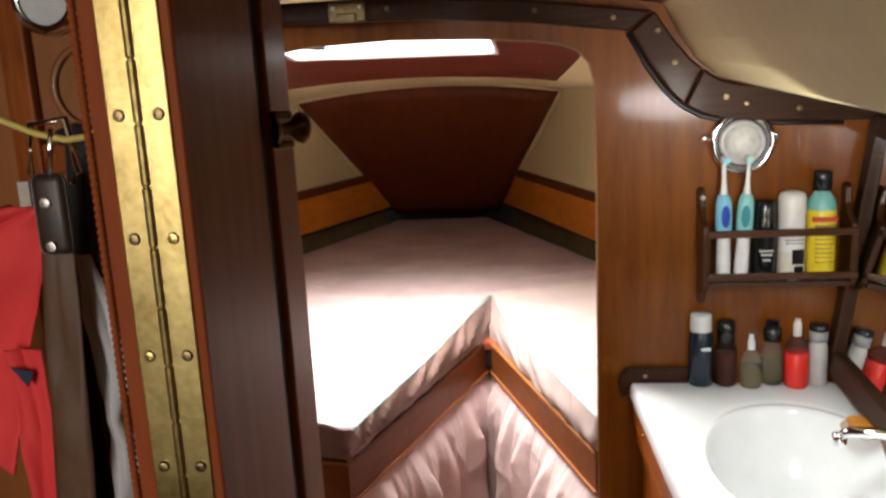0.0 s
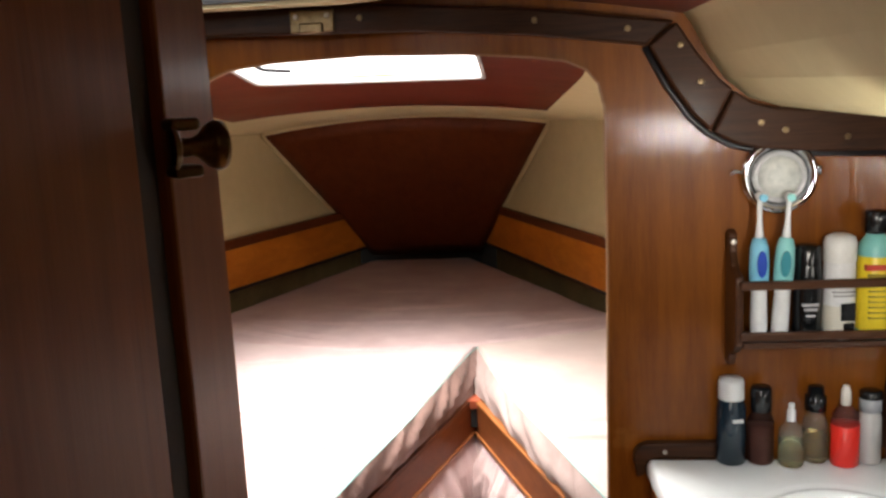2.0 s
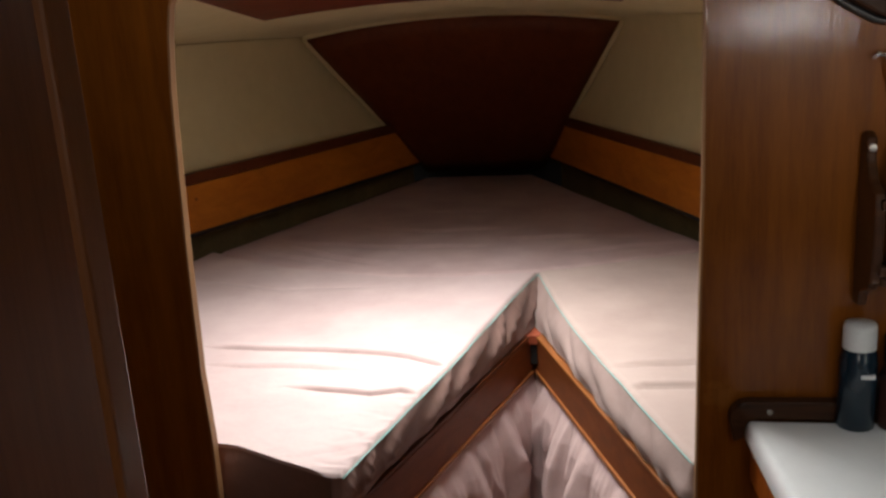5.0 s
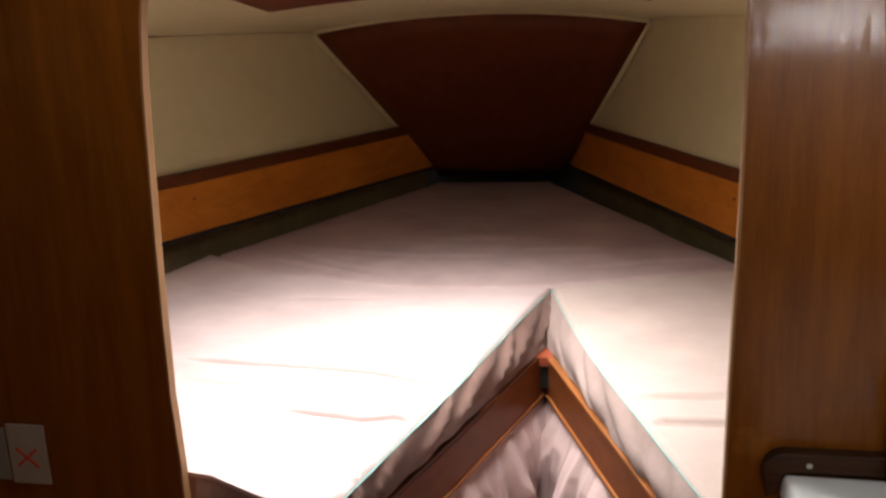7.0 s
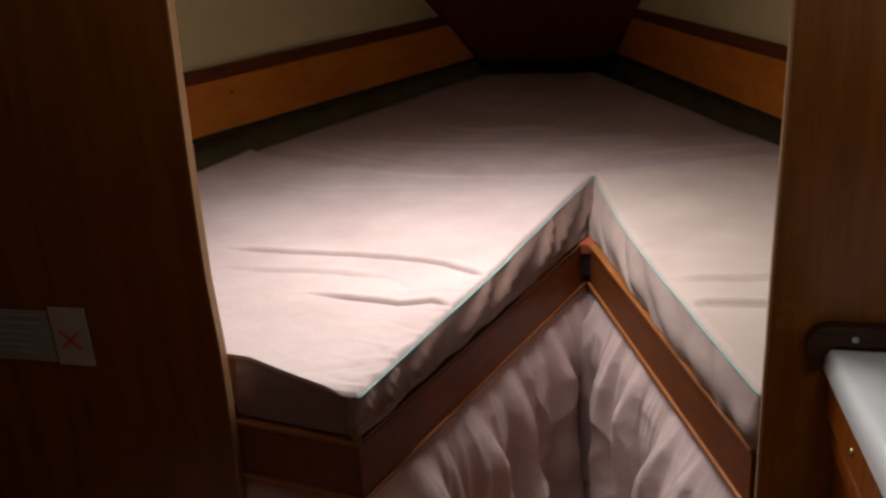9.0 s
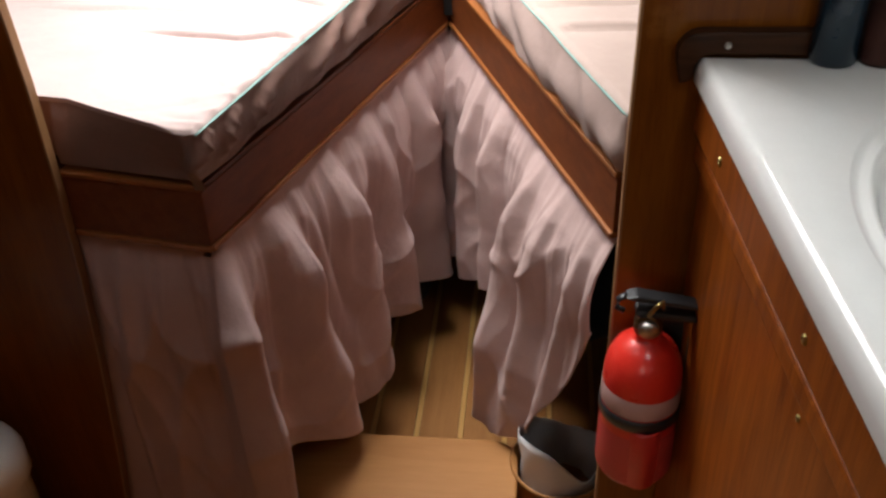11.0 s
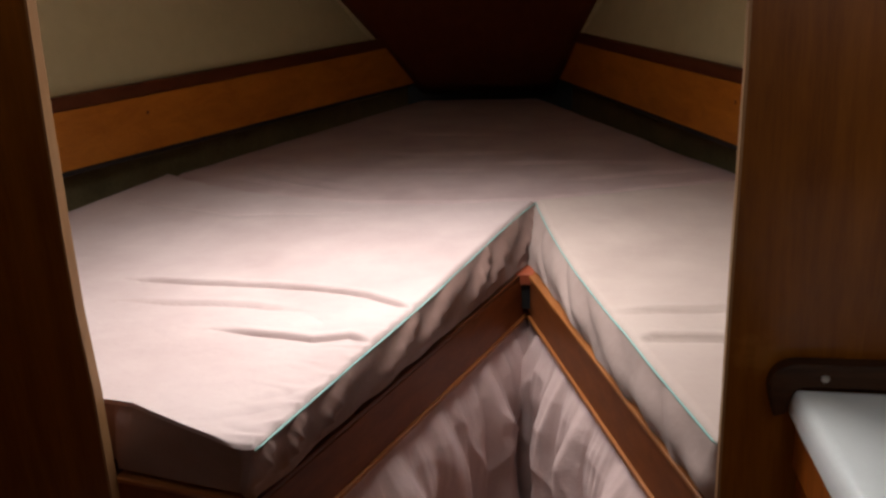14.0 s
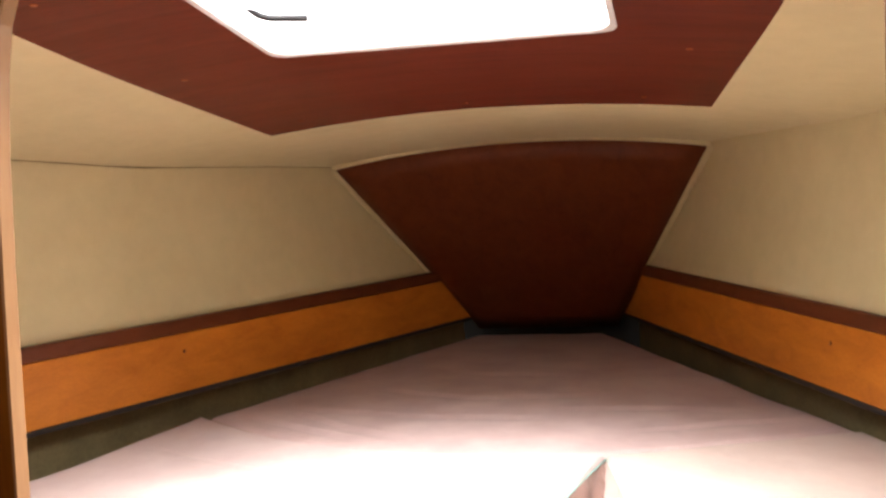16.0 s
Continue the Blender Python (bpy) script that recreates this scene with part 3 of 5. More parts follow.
def cushion(name, label, edge0, edge1, nu, nv, z0, z1, creases=(), seed=0, round_to=0.009, front=None, foot=None, sag=0.0, pucker=0.0, cover=None, band=None, slack=0.0):
    """A soft slab between two plan curves edge0(u) and edge1(u), with rounded rims."""
    bm = bmesh.new()
    def top(u, v):
        a, b = edge0(u), edge1(u)
        p = a + (b - a) * v
        if sag:
            p.y -= sag * 4 * v * (1 - v) * u ** 3
        if front:
            p.y = max(p.y, lerp(front, p.x))
        du = min(u, 1 - u) * (edge0(1) - edge0(0)).length
        dv = min(v, 1 - v) * (b - a).length
        d = min(du, dv)
        z = z1
        if d < round_to:
            z -= round_to * (1 - math.sqrt(max(0, 1 - (1 - d / round_to) ** 2))) * 0.7
        z += 0.004 * noise.noise((p.x * 3 + seed, p.y * 3, 0)) + 0.0016 * noise.noise((p.x * 14 + seed, p.y * 9, 3))
        if pucker:
            z += pucker * math.exp(-dv / 0.03) * max(0, 1 - u / 0.5) * math.sin(150 * u + 5 * noise.noise((u * 30, v * 20, 2))) * min(1, dv / 0.006)
        for line, depth, width in creases:
            if not (min(a[0] for a in line) - 0.1 < p.x < max(a[0] for a in line) + 0.1 and min(a[1] for a in line) - 0.1 < p.y < max(a[1] for a in line) + 0.1):
                continue
            best, side, run, total = 9, 1, 0, sum((Vector(b) - Vector(a)).length for a, b in zip(line, line[1:]))
            done, at = 0, 0
            for q, r in zip(line, line[1:]):
                q, r = Vector(q), Vector(r)
                s = max(0, min(1, (p - q).dot(r - q) / (r - q).length_squared))
                e = p - (q + (r - q) * s)
                if e.length < best:
                    best, side, at = e.length, 1 if e.y > 0 else -1, done + s * (r - q).length
                done += (r - q).length
            if best < 0.09:
                k = depth * min(1, d / 0.03, 0.15 + at / 0.08, 0.15 + (total - at) / 0.08)
                z -= k * math.exp(-(best / width) ** 2)
                if side > 0:
                    z += k * 0.35 * math.exp(-((best - 0.008) / 0.012) ** 2)
                else:
                    z -= k * 0.25 * math.exp(-(best / 0.03) ** 2)
        return Vector((p.x, p.y, z))
    g = [[bm.verts.new(top(i / nu, j / nv)) for j in range(nv + 1)] for i in range(nu + 1)]
    for i in range(nu):
        for j in range(nv):
            bm.faces.new((g[i][j], g[i + 1][j], g[i + 1][j + 1], g[i][j + 1]))
    ob = thing(name, label, "cushion", "berth cushions")
    part("top", bm, cover or MAUVE, ob, smooth=True)
    pts = [top(i / nu, 0) for i in range(nu)] + [top(1, j / nv) for j in range(nv)] + [top(1 - i / nu, 1) for i in range(nu)] + [top(0, 1 - j / nv) for j in range(nv)]
    bm = bmesh.new()
    rows = []
    n = len(pts)
    for k in range(7):
        q = k / 6
        row = []
        for i, p in enumerate(pts):
            t = (pts[(i + 1) % n] - pts[i - 1])
            out = Vector((t.y, -t.x, 0)).normalized()
            w = 0.004 * math.sin(math.pi * q) + 0.009 * q * noise.noise((p.x * 16, p.y * 16, k * 0.35 + seed)) + 0.010 * math.sin(math.pi * q) * abs(math.sin(34 * (p.x + p.y * 0.8) + 2.2 * q + 2 * noise.noise((p.x * 9, p.y * 9, 1))))
            if slack:
                ph = 21 * (p.x + p.y * 0.8) + 3.4 * q + 3 * noise.noise((p.x * 5, p.y * 5, 1))
                w = 0.006 * math.sin(math.pi * q) + slack * math.sin(math.pi * min(1, q * 1.15)) * (1 - abs(math.sin(ph))) ** 1.6 + 0.006 * q * noise.noise((p.x * 12 + q * 2, p.y * 12, seed))
            x, y = p.x + out.x * w, p.y + out.y * w
            if foot and i <= nu:
                e = foot[0].lerp(foot[1], i / nu)
                x, y = x + (e.x - p.x) * q * foot[2], y + (e.y - p.y) * q * foot[2]
            if foot and -0.385 < x < FL.x and y < 1.82:
                y += (FE.y + (FL.y - FE.y) * (x - FE.x) / (FL.x - FE.x) + 0.006 - y) * min(1, q * 1.3) * 0.9
            row.append(bm.verts.new((x, y, p.z + (z0 - p.z) * q)))
        rows.append(row)
    for a, b in zip(rows, rows[1:]):
        for i in range(n):
            bm.faces.new((a[i], a[(i + 1) % n], b[(i + 1) % n], b[i]))
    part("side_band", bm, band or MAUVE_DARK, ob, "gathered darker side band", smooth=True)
    return ob, top


ZB, ZT = 0.733, 0.815
PF = Vector((-1.30, 1.80))
FL, FA, FR, FE = Vector((-0.193, 1.733)), Vector((0.032, 2.513)), Vector((0.302, 1.785)), Vector((-0.385, 1.766))
CRS = [([(-0.6, 2.2), (-0.42, 2.195), (-0.27, 2.184), (-0.17, 2.16), (-0.094, 2.116), (-0.06, 2.1)], 0.0095, 0.0032), ([(-0.55, 2.104), (-0.47, 2.108), (-0.34, 2.108), (-0.25, 2.09)], 0.006, 0.006),
       ([(-0.36, 2.012), (-0.30, 2.005), (-0.205, 1.99), (-0.157, 2.007), (-0.118, 1.987), (-0.09, 1.97)], 0.0095, 0.0032), ([(-0.25, 2.09), (-0.21, 2.06), (-0.2, 2.03)], 0.003, 0.012),
       ([(-0.87, 2.7), (-0.57, 2.58), (-0.3, 2.6)], 0.004, 0.02), ([(-0.22, 1.80), (-0.15, 1.86)], 0.003, 0.01), ([(-0.25, 1.76), (-0.17, 1.80)], 0.003, 0.01), ([(-0.16, 1.87), (-0.12, 1.92)], 0.003, 0.008)]
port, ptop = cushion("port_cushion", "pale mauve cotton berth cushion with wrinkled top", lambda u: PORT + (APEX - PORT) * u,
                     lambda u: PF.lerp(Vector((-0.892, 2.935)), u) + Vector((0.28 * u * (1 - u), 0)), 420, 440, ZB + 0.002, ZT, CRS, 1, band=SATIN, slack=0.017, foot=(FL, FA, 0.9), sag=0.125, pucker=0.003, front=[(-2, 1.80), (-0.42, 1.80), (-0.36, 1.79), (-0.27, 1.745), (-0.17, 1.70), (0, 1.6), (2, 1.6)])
part("piping", tube([ptop(i / 60, 0) + Vector((0.001, 0, -0.002)) for i in range(61)], 0.0016, 6), PIPING, port, "pale teal piping", True)
stbd, stop_ = cushion("starboard_cushion", "pale beige-mauve cotton berth cushion with wrinkled top", lambda u: APEX + Vector((0.004 - 0.085 * u * (1 - u) ** 1.2, 0)) + (STBD - APEX) * u,
                      lambda u: Vector((0.48, 2.87)) + (Vector((0.92, 1.79)) - Vector((0.48, 2.87))) * u, 150, 120, ZB, ZT,
                      [([(0.18, 2.10), (0.25, 2.117), (0.45, 2.15)], 0.008, 0.006), ([(0.20, 1.985), (0.225, 2.008), (0.252, 2.026), (0.45, 2.045)], 0.010, 0.006)], 5, cover=MAUVE_WARM, foot=(FA, FR, 0.8),
                      front=[(-2, 1.6), (0.2, 1.7), (0.29, 1.78), (0.4, 1.79), (2, 1.79)])
part("piping", tube([stop_(i / 60, 0) + Vector((-0.001, 0, -0.002)) for i in range(61)], 0.0016, 6), PIPING, stbd, "pale teal piping", True)


def fwd_seam(u):
    if u < 0.68:
        k = u / 0.68
        return Vector((-0.872, 2.940)).lerp(Vector((0.031, 2.705)), k) - Vector((0, 0.125 * 4 * k * (1 - k) - 0.004))
    return Vector((0.031, 2.705)).lerp(Vector((0.475, 2.875)), (u - 0.68) / 0.32)


cushion("forward_cushion", "mauve cotton infill cushion in the bow", fwd_seam, lambda u: Vector((-0.47, 3.97)).lerp(Vector((-0.08, 3.97)), u), 130, 110, ZB, ZT - 0.004,
        [([(-0.80, 2.96), (-0.6, 2.84), (-0.42, 2.76)], 0.008, 0.006), ([(-0.70, 3.0), (-0.52, 2.86), (-0.36, 2.79)], 0.006, 0.008), ([(-0.7, 3.02), (-0.4, 2.96), (-0.1, 2.95)], 0.006, 0.012), ([(0.08, 2.86), (0.25, 2.93), (0.4, 2.95)], 0.007, 0.008),
         ([(-0.55, 3.2), (-0.3, 3.12), (0.0, 3.16)], 0.006, 0.014), ([(-0.1, 3.02), (0.15, 3.05), (0.3, 3.02)], 0.006, 0.010), ([(-0.4, 3.4), (-0.1, 3.36)], 0.006, 0.014)], 9, cover=MAUVE_FWD)

# berth board, fascia round the V, skirts
berth = thing("berth", "varnished mahogany berth base with a wedge cut-out", "berth")
# board coloured dark to give the shaded gap under the cushions
part("board", prism([(-1.2, 1.80, 0.712), (-0.42, 1.80, 0.712), (FE.x, FE.y + 0.012, 0.712), (FL.x - 0.01, FL.y + 0.012, 0.712), (FA.x, FA.y + 0.02, 0.712), (FR.x + 0.03, FR.y + 0.02, 0.712), (0.9, 1.81, 0.712),
                     (0.0, 3.98, 0.712), (-0.5, 3.98, 0.712)], (0, 0, 0.009)), DARK_TRIM, berth)


def leg(p, q, out, z0, z1, t0, t1, bev=0.003):
    n = Vector((-(q - p).y, (q - p).x)).normalized() * out
    pts = [(p + n * t0), (q + n * t0), (q + n * t1), (p + n * t1)]
    return prism([(v.x, v.y, z0) for v in pts], (0, 0, z1 - z0), bev)


for p, q, o, led, tm, back in ((FE, FL, -1, 0.002, TRIM_WOOD, -0.018), (FL, FA, -1, 0.0, TEAK_RED, -0.014), (FA, FR, -1, 0.003, TRIM_WOOD, -0.014)):
    part("fascia", leg(p, q, o, 0.6445, 0.7215, -0.011, 0.0, 0.001), FASCIA, berth)
    part("top_trim", leg(p, q, o, 0.722, 0.7295, back, led, 0.002), tm, berth, "lighter top trim")
    part("bottom_trim", leg(p, q, o, 0.636, 0.644, -0.011, 0.004, 0.002), TRIM_WOOD, berth, "lighter bottom bead")
part("corner_block", box(FA.x - 0.017, FA.x + 0.017, FA.y - 0.030, FA.y + 0.03, 0.710, 0.7315, 0.002), plain("red_varnished_block", (0.30, 0.065, 0.028), 0.4), berth, "red-brown corner block")
# black block gives the shade of the open slot where the legs meet
part("corner_post", box(FA.x - 0.010, FA.x + 0.010, FA.y - 0.024, FA.y + 0.012, 0.660, 0.7095, 0.002), plain("shade_black", (0.004, 0.003, 0.003), 0.9), berth, "black block drawn as the shade in the corner slot")


def along(pts, u):
    """A place and outward side on a plan line, by its share of the length."""
    ls = [(q - p).length for p, q in zip(pts, pts[1:])]
    d = u * sum(ls)
    for p, q, l in zip(pts, pts[1:], ls):
        if d <= l + 1e-6:
            t = (q - p) / l
            return p + t * d, Vector((t.y, -t.x)), t
        d -= l
    return pts[-1], Vector((t.y, -t.x)), t


def crest(x):
    """A fold's cross-section: a round crest with hollow flanks."""
    return math.exp(-x * x) - 0.25 * math.exp(-((abs(x) - 1.6) / 0.6) ** 2)


def skirt(label, pts, hem, folds, gathers, seed, swing):
    """Cotton hung from the fascia: tight gathers under the rail open into a few broad folds
    given as (place, half width, depth, drift), down to an uneven hem."""
    ln = sum((q - p).length for p, q in zip(pts, pts[1:]))
    def f(u, v):
        h = lerp(hem, u) + 0.006 * noise.noise((u * 9, seed, 0))
        z = 0.634 - (0.634 - h) * v
        c, n, t = along(pts, u)
        n = (n + along(pts, min(1, u + 0.04))[1] + along(pts, max(0, u - 0.04))[1]).normalized()
        d = (0.634 - z) / 0.5
        fall = min(1.0, d / 0.22) ** 0.7
        w = 0.0
        for at, half, deep, drift in folds:
            wob = 0.009 * noise.noise((at * 31 + seed, d * 3.0, 0.5))
            w += deep * (0.45 + 0.55 * min(1, d / 0.6)) * crest((u - at - drift * d - wob) / (half * (0.55 + 0.6 * min(1, d))))
        w *= fall
        near = math.exp(-(d / 0.24) ** 2)
        g = u * gathers * 2 * math.pi + 2.4 * noise.noise((u * 6 + seed, 0, 3))
        pleat = (1 - abs(math.sin(0.5 * g + 0.8 * d))) ** 1.6 + 0.4 * (1 - abs(math.sin(0.85 * g + seed))) ** 2
        w += 0.020 * math.exp(-(d / 0.42) ** 2) * fall * (0.35 + abs(noise.noise((u * 11 + seed, 0, 7)))) * (pleat - 0.4)
        w += 0.020 * math.exp(-((d - 0.22) / 0.2) ** 2) * fall * (0.6 + noise.noise((u * 7, seed, 1)))
        k = u * ln / 0.1
        w += 0.012 * (1 - abs(noise.noise((k * 0.9 + 0.9 * d + seed, d * 1.3, 2.5)))) ** 5 * min(1, d * 5)
        w += 0.008 * (1 - abs(noise.noise((k * 1.1 - 1.6 * d + seed, d * 3.0 + k * 0.3, 6.5)))) ** 6 * min(1, d * 4)
        w += 0.005 * noise.noise((k * 1.1, d * 5, seed)) * d + 0.0014 * noise.noise((k * 4, d * 16, seed + 4))
        w += lerp(swing, u) * min(1, d / 0.7) ** 1.3
        s = 0.006 * fall * noise.noise((k * 0.5, d * 2, seed + 8))
        c = c + n * (-0.008 + 0.012 * min(1, d * 9) + max(-0.03, w)) + t * s
        if c.x < -0.37:
            c.y = max(c.y, min(B + 0.022, 1.745 - (c.x + 0.37) * 1.6))
        return Vector((c.x, c.y, z))
    ob = thing("berth_skirt", label, "curtain", "berth skirts")
    part("panel", sheet(f, int(ln * 420), 130, 0.002), SKIRT, ob, smooth=True)
    part("hem", tube([f(i / 160, 0.996) for i in range(161)], 0.0022, 6), SKIRT, ob, "stitched hem roll", True)
    return ob


skirt("mauve gathered cotton skirt hanging round the berth's corner", [Vector((-0.452, 1.786)), Vector((-0.378, 1.768)), FL, FA],
      [(0, 0.02), (0.07, 0.02), (0.181, 0.03), (0.26, 0.03), (0.279, 0.14), (0.321, 0.20), (0.405, 0.165), (0.498, 0.135), (0.553, 0.15), (0.6, 0.21), (0.684, 0.205), (0.795, 0.175), (0.87, 0.155), (0.907, 0.17), (1, 0.19)],
      [(0.116, 0.030, 0.008, 0.0), (0.186, 0.022, 0.012, 0.02), (0.259, 0.028, 0.060, -0.005), (0.363, 0.040, 0.046, 0.06), (0.419, 0.018, 0.014, 0.10), (0.512, 0.042, 0.048, 0.055), (0.647, 0.040, 0.042, 0.05), (0.814, 0.040, 0.040, 0.03), (0.935, 0.018, 0.018, 0.0)], 17, 2,
      [(0, 0.0), (0.07, 0.0), (0.228, 0.004), (0.26, 0.014), (0.293, -0.022), (0.367, 0.0), (0.479, 0.012), (0.591, 0.0), (1, 0.0)])
skirt("mauve gathered cotton skirt bunched towards the starboard berth", [FA, FR],
      [(0, 0.13), (0.12, 0.16), (0.33, 0.215), (0.47, 0.275), (0.585, 0.31), (0.615, 0.16), (0.635, 0.105), (0.70, 0.095), (0.78, 0.135), (0.86, 0.22), (0.93, 0.34), (1, 0.49)],
      [(0.10, 0.040, 0.036, 0.0), (0.28, 0.050, 0.046, 0.02), (0.46, 0.050, 0.046, 0.0), (0.675, 0.050, 0.034, -0.02), (0.82, 0.032, 0.022, -0.08), (0.95, 0.026, 0.020, -0.10)], 13, 13,
      [(0, 0.0), (0.3, 0.0), (0.58, 0.0), (0.64, 0.060), (0.76, 0.055), (0.9, 0.030), (1, 0.0)])

# dark bag and crate stowed under the berth
def blob(cx, cy, cz, rx, ry, rz, seed):
    bm = bmesh.new()
    bmesh.ops.create_icosphere(bm, subdivisions=4, radius=1)
    for v in bm.verts:
        k = 1 + 0.16 * noise.noise(v.co * 1.8 + Vector((seed, 0, 0))) + 0.05 * noise.noise(v.co * 6)
        v.co = Vector((cx + rx * v.co.x * k, cy + ry * v.co.y * k, max(0.0, cz + rz * v.co.z * k)))
    return bm


tagged(part("stowed_bag", blob(-0.215, 2.46, 0.13, 0.21, 0.22, 0.14, 3), cloth("black_nylon", (0.012, 0.012, 0.014), (0.02, 0.02, 0.022)), smooth=True), "black nylon bag stowed under the berth", "bag")
tagged(part("stowed_bag", blob(0.30, 2.56, 0.18, 0.2, 0.38, 0.19, 8), bpy.data.materials["black_nylon"], smooth=True), "black nylon bag stowed under the berth", "bag")

# ---- the head: counter, basin, cabinet ----
FRONT = [(0.367, 1.742), (0.376, 1.63), (0.393, 1.42), (0.407, 1.25), (0.423, 1.0), (0.436, 0.80)]
counter = thing("vanity_counter", "glossy white moulded counter with an oval basin", "counter")
EDGE = FRONT + [(0.83, 0.80), (0.80, 1.742)]
SC, SA, SB = Vector((0.606, 1.398)), 0.144, 0.214


def edge_hit(a):
    d = Vector((math.cos(a), math.sin(a)))
    best = 9
    for i in range(len(EDGE)):
        p, q = Vector(EDGE[i]), Vector(EDGE[(i + 1) % len(EDGE)])
        e = q - p
        den = d.x * e.y - d.y * e.x
        if abs(den) > 1e-9:
            w = p - SC
            t, s = (w.x * e.y - w.y * e.x) / den, (w.x * d.y - w.y * d.x) / den
            if t > 0 and -1e-6 <= s <= 1 + 1e-6:
                best = min(best, t)
    return SC + d * best


angles = sorted([2 * math.pi * i / 112 - math.pi for i in range(112)] + [math.atan2(y - SC.y, x - SC.x) for x, y in (EDGE[0], EDGE[5], EDGE[6], EDGE[7])])
ZC = 0.899
bm = bmesh.new()
bowl = [(0.0, -0.150), (0.2, -0.149), (0.42, -0.141), (0.60, -0.124), (0.75, -0.098), (0.86, -0.066), (0.93, -0.036), (0.97, -0.016), (0.99, -0.008), (1.012, -0.003), (1.03, -0.0012), (1.045, -0.0016), (1.075, -0.0034), (1.10, -0.0034), (1.125, -0.001), (1.14, 0.0)]
rings = []
for k, z in bowl:
    rings.append([bm.verts.new((SC.x, SC.y, ZC + z))] * len(angles) if k == 0 else
                 [bm.verts.new((SC.x + SA * k * math.cos(a), SC.y + SB * k * math.sin(a), ZC + z)) for a in [math.atan2(math.sin(t) / SB, math.cos(t) / SA) for t in angles]])
for inset, drop in ((0.022, 0.0), (0.013, -0.0012), (0.007, -0.004), (0.003, -0.009), (0.0, -0.018), (0.0, -0.030)):
    row = []
    for a in angles:
        h = edge_hit(a)
        w = (SC - h).normalized()
        row.append(bm.verts.new((h.x + w.x * inset, h.y + w.y * inset, ZC + drop)))
    rings.append(row)
for p, q in zip(rings, rings[1:]):
    for i in range(len(angles)):
        j = (i + 1) % len(angles)
        f = list(dict.fromkeys([p[i], p[j], q[j], q[i]]))
        bm.faces.new(f)
part("top", bm, WHITE, counter, smooth=True)
part("drain", lathe([(0, 0.004), (0.012, 0.004), (0.016, 0.003), (0.02, 0.0), (0.02, -0.004)], 20, Matrix.Translation((SC.x, SC.y, ZC - 0.149))), CHROME, counter, "chrome drain ring", True)

tap = thing("basin_tap", "small chrome basin tap with a low spout", "tap")
part("base", lathe([(0, 0), (0.024, 0), (0.024, 0.006), (0.016, 0.012), (0.014, 0.05), (0.017, 0.054), (0.017, 0.066), (0, 0.07)], 24, Matrix.Translation((0.77, 1.35, ZC))), CHROME, tap, smooth=True)
part("spout", tube([(0.77, 1.35, ZC - 0.010 + 0.045), (0.74, 1.37, ZC - 0.010 + 0.058), (0.70, 1.385, ZC - 0.010 + 0.060), (0.665, 1.40, ZC - 0.010 + 0.056), (0.655, 1.404, ZC - 0.010 + 0.048)], 0.010, 12, flat=0.8), CHROME, tap, smooth=True)
part("nozzle", lathe([(0, -0.004), (0.009, -0.004), (0.011, 0.0), (0.011, 0.014), (0, 0.016)], 16, Matrix.Translation((0.653, 1.405, ZC - 0.010 + 0.036))), CHROME, tap, smooth=True)
part("lever", tube([(0.77, 1.35, ZC - 0.010 + 0.07), (0.775, 1.33, ZC - 0.010 + 0.085), (0.78, 1.30, ZC - 0.010 + 0.092)], 0.006, 10), CHROME, tap, smooth=True)
soap = thing("soap_dish", "amber soap bar in a shallow dish", "soap")
part("dish", lathe([(0, 0), (0.030, 0), (0.036, 0.008), (0.034, 0.008), (0.028, 0.003), (0, 0.003)], 28, Matrix.Translation((0.718, 1.50, ZC + 0.001))), plain("cream_ceramic", (0.6, 0.5, 0.35), 0.2), soap, smooth=True)
part("bar", box(0.696, 0.740, 1.475, 1.525, ZC + 0.0042, ZC + 0.022, 0.008, 3), plain("amber_soap", (0.62, 0.25, 0.04), 0.3), soap, "amber soap bar", True)

cabinet = thing("vanity_cabinet", "orange varnished wooden vanity cabinet", "cabinet")
off = [(x + 0.022, y) for x, y in FRONT]
part("face_board", prism([(x, y, 0.10) for x, y in off] + [(x + 0.016, y, 0.10) for x, y in reversed(off)], (0, 0, 0.768)), CAB_WOOD, cabinet)
part("end_board", box(0.445, 0.79, 0.80, 0.815, 0.10, 0.868), CAB_WOOD, cabinet)
part("top_rail", prism([(x + 0.006, y, 0.808) for x, y in FRONT] + [(x + 0.0215, y, 0.808) for x, y in reversed(FRONT)], (0, 0, 0.0600), 0.006), CAB_WOOD, cabinet, "rounded top rail")
part("mid_bead", prism([(x + 0.011, y, 0.772) for x, y in FRONT] + [(x + 0.0215, y, 0.772) for x, y in reversed(FRONT)], (0, 0, 0.027), 0.007), CAB_WOOD, cabinet)
part("kick", prism([(x + 0.05, y, 0.0) for x, y in FRONT] + [(0.8, 0.80, 0.0), (0.74, 1.742, 0.0)], (0, 0, 0.0995)), DARK, cabinet)


def fx(y):
    return lerp([(q, p) for p, q in reversed(FRONT)], y)


part("stile", prism([(fx(y) + 0.0215, y, 0.10) for y in (1.05, 1.115)] + [(fx(y) + 0.014, y, 0.10) for y in (1.115, 1.05)], (0, 0, 0.674), 0.002), CAB_WOOD, cabinet)
for y in (1.625, 1.362, 1.10, 0.88):
    screw(fx(y) + 0.0055, y, 0.836, (-1, 0, 0), 0.005, BRASS, cabinet)
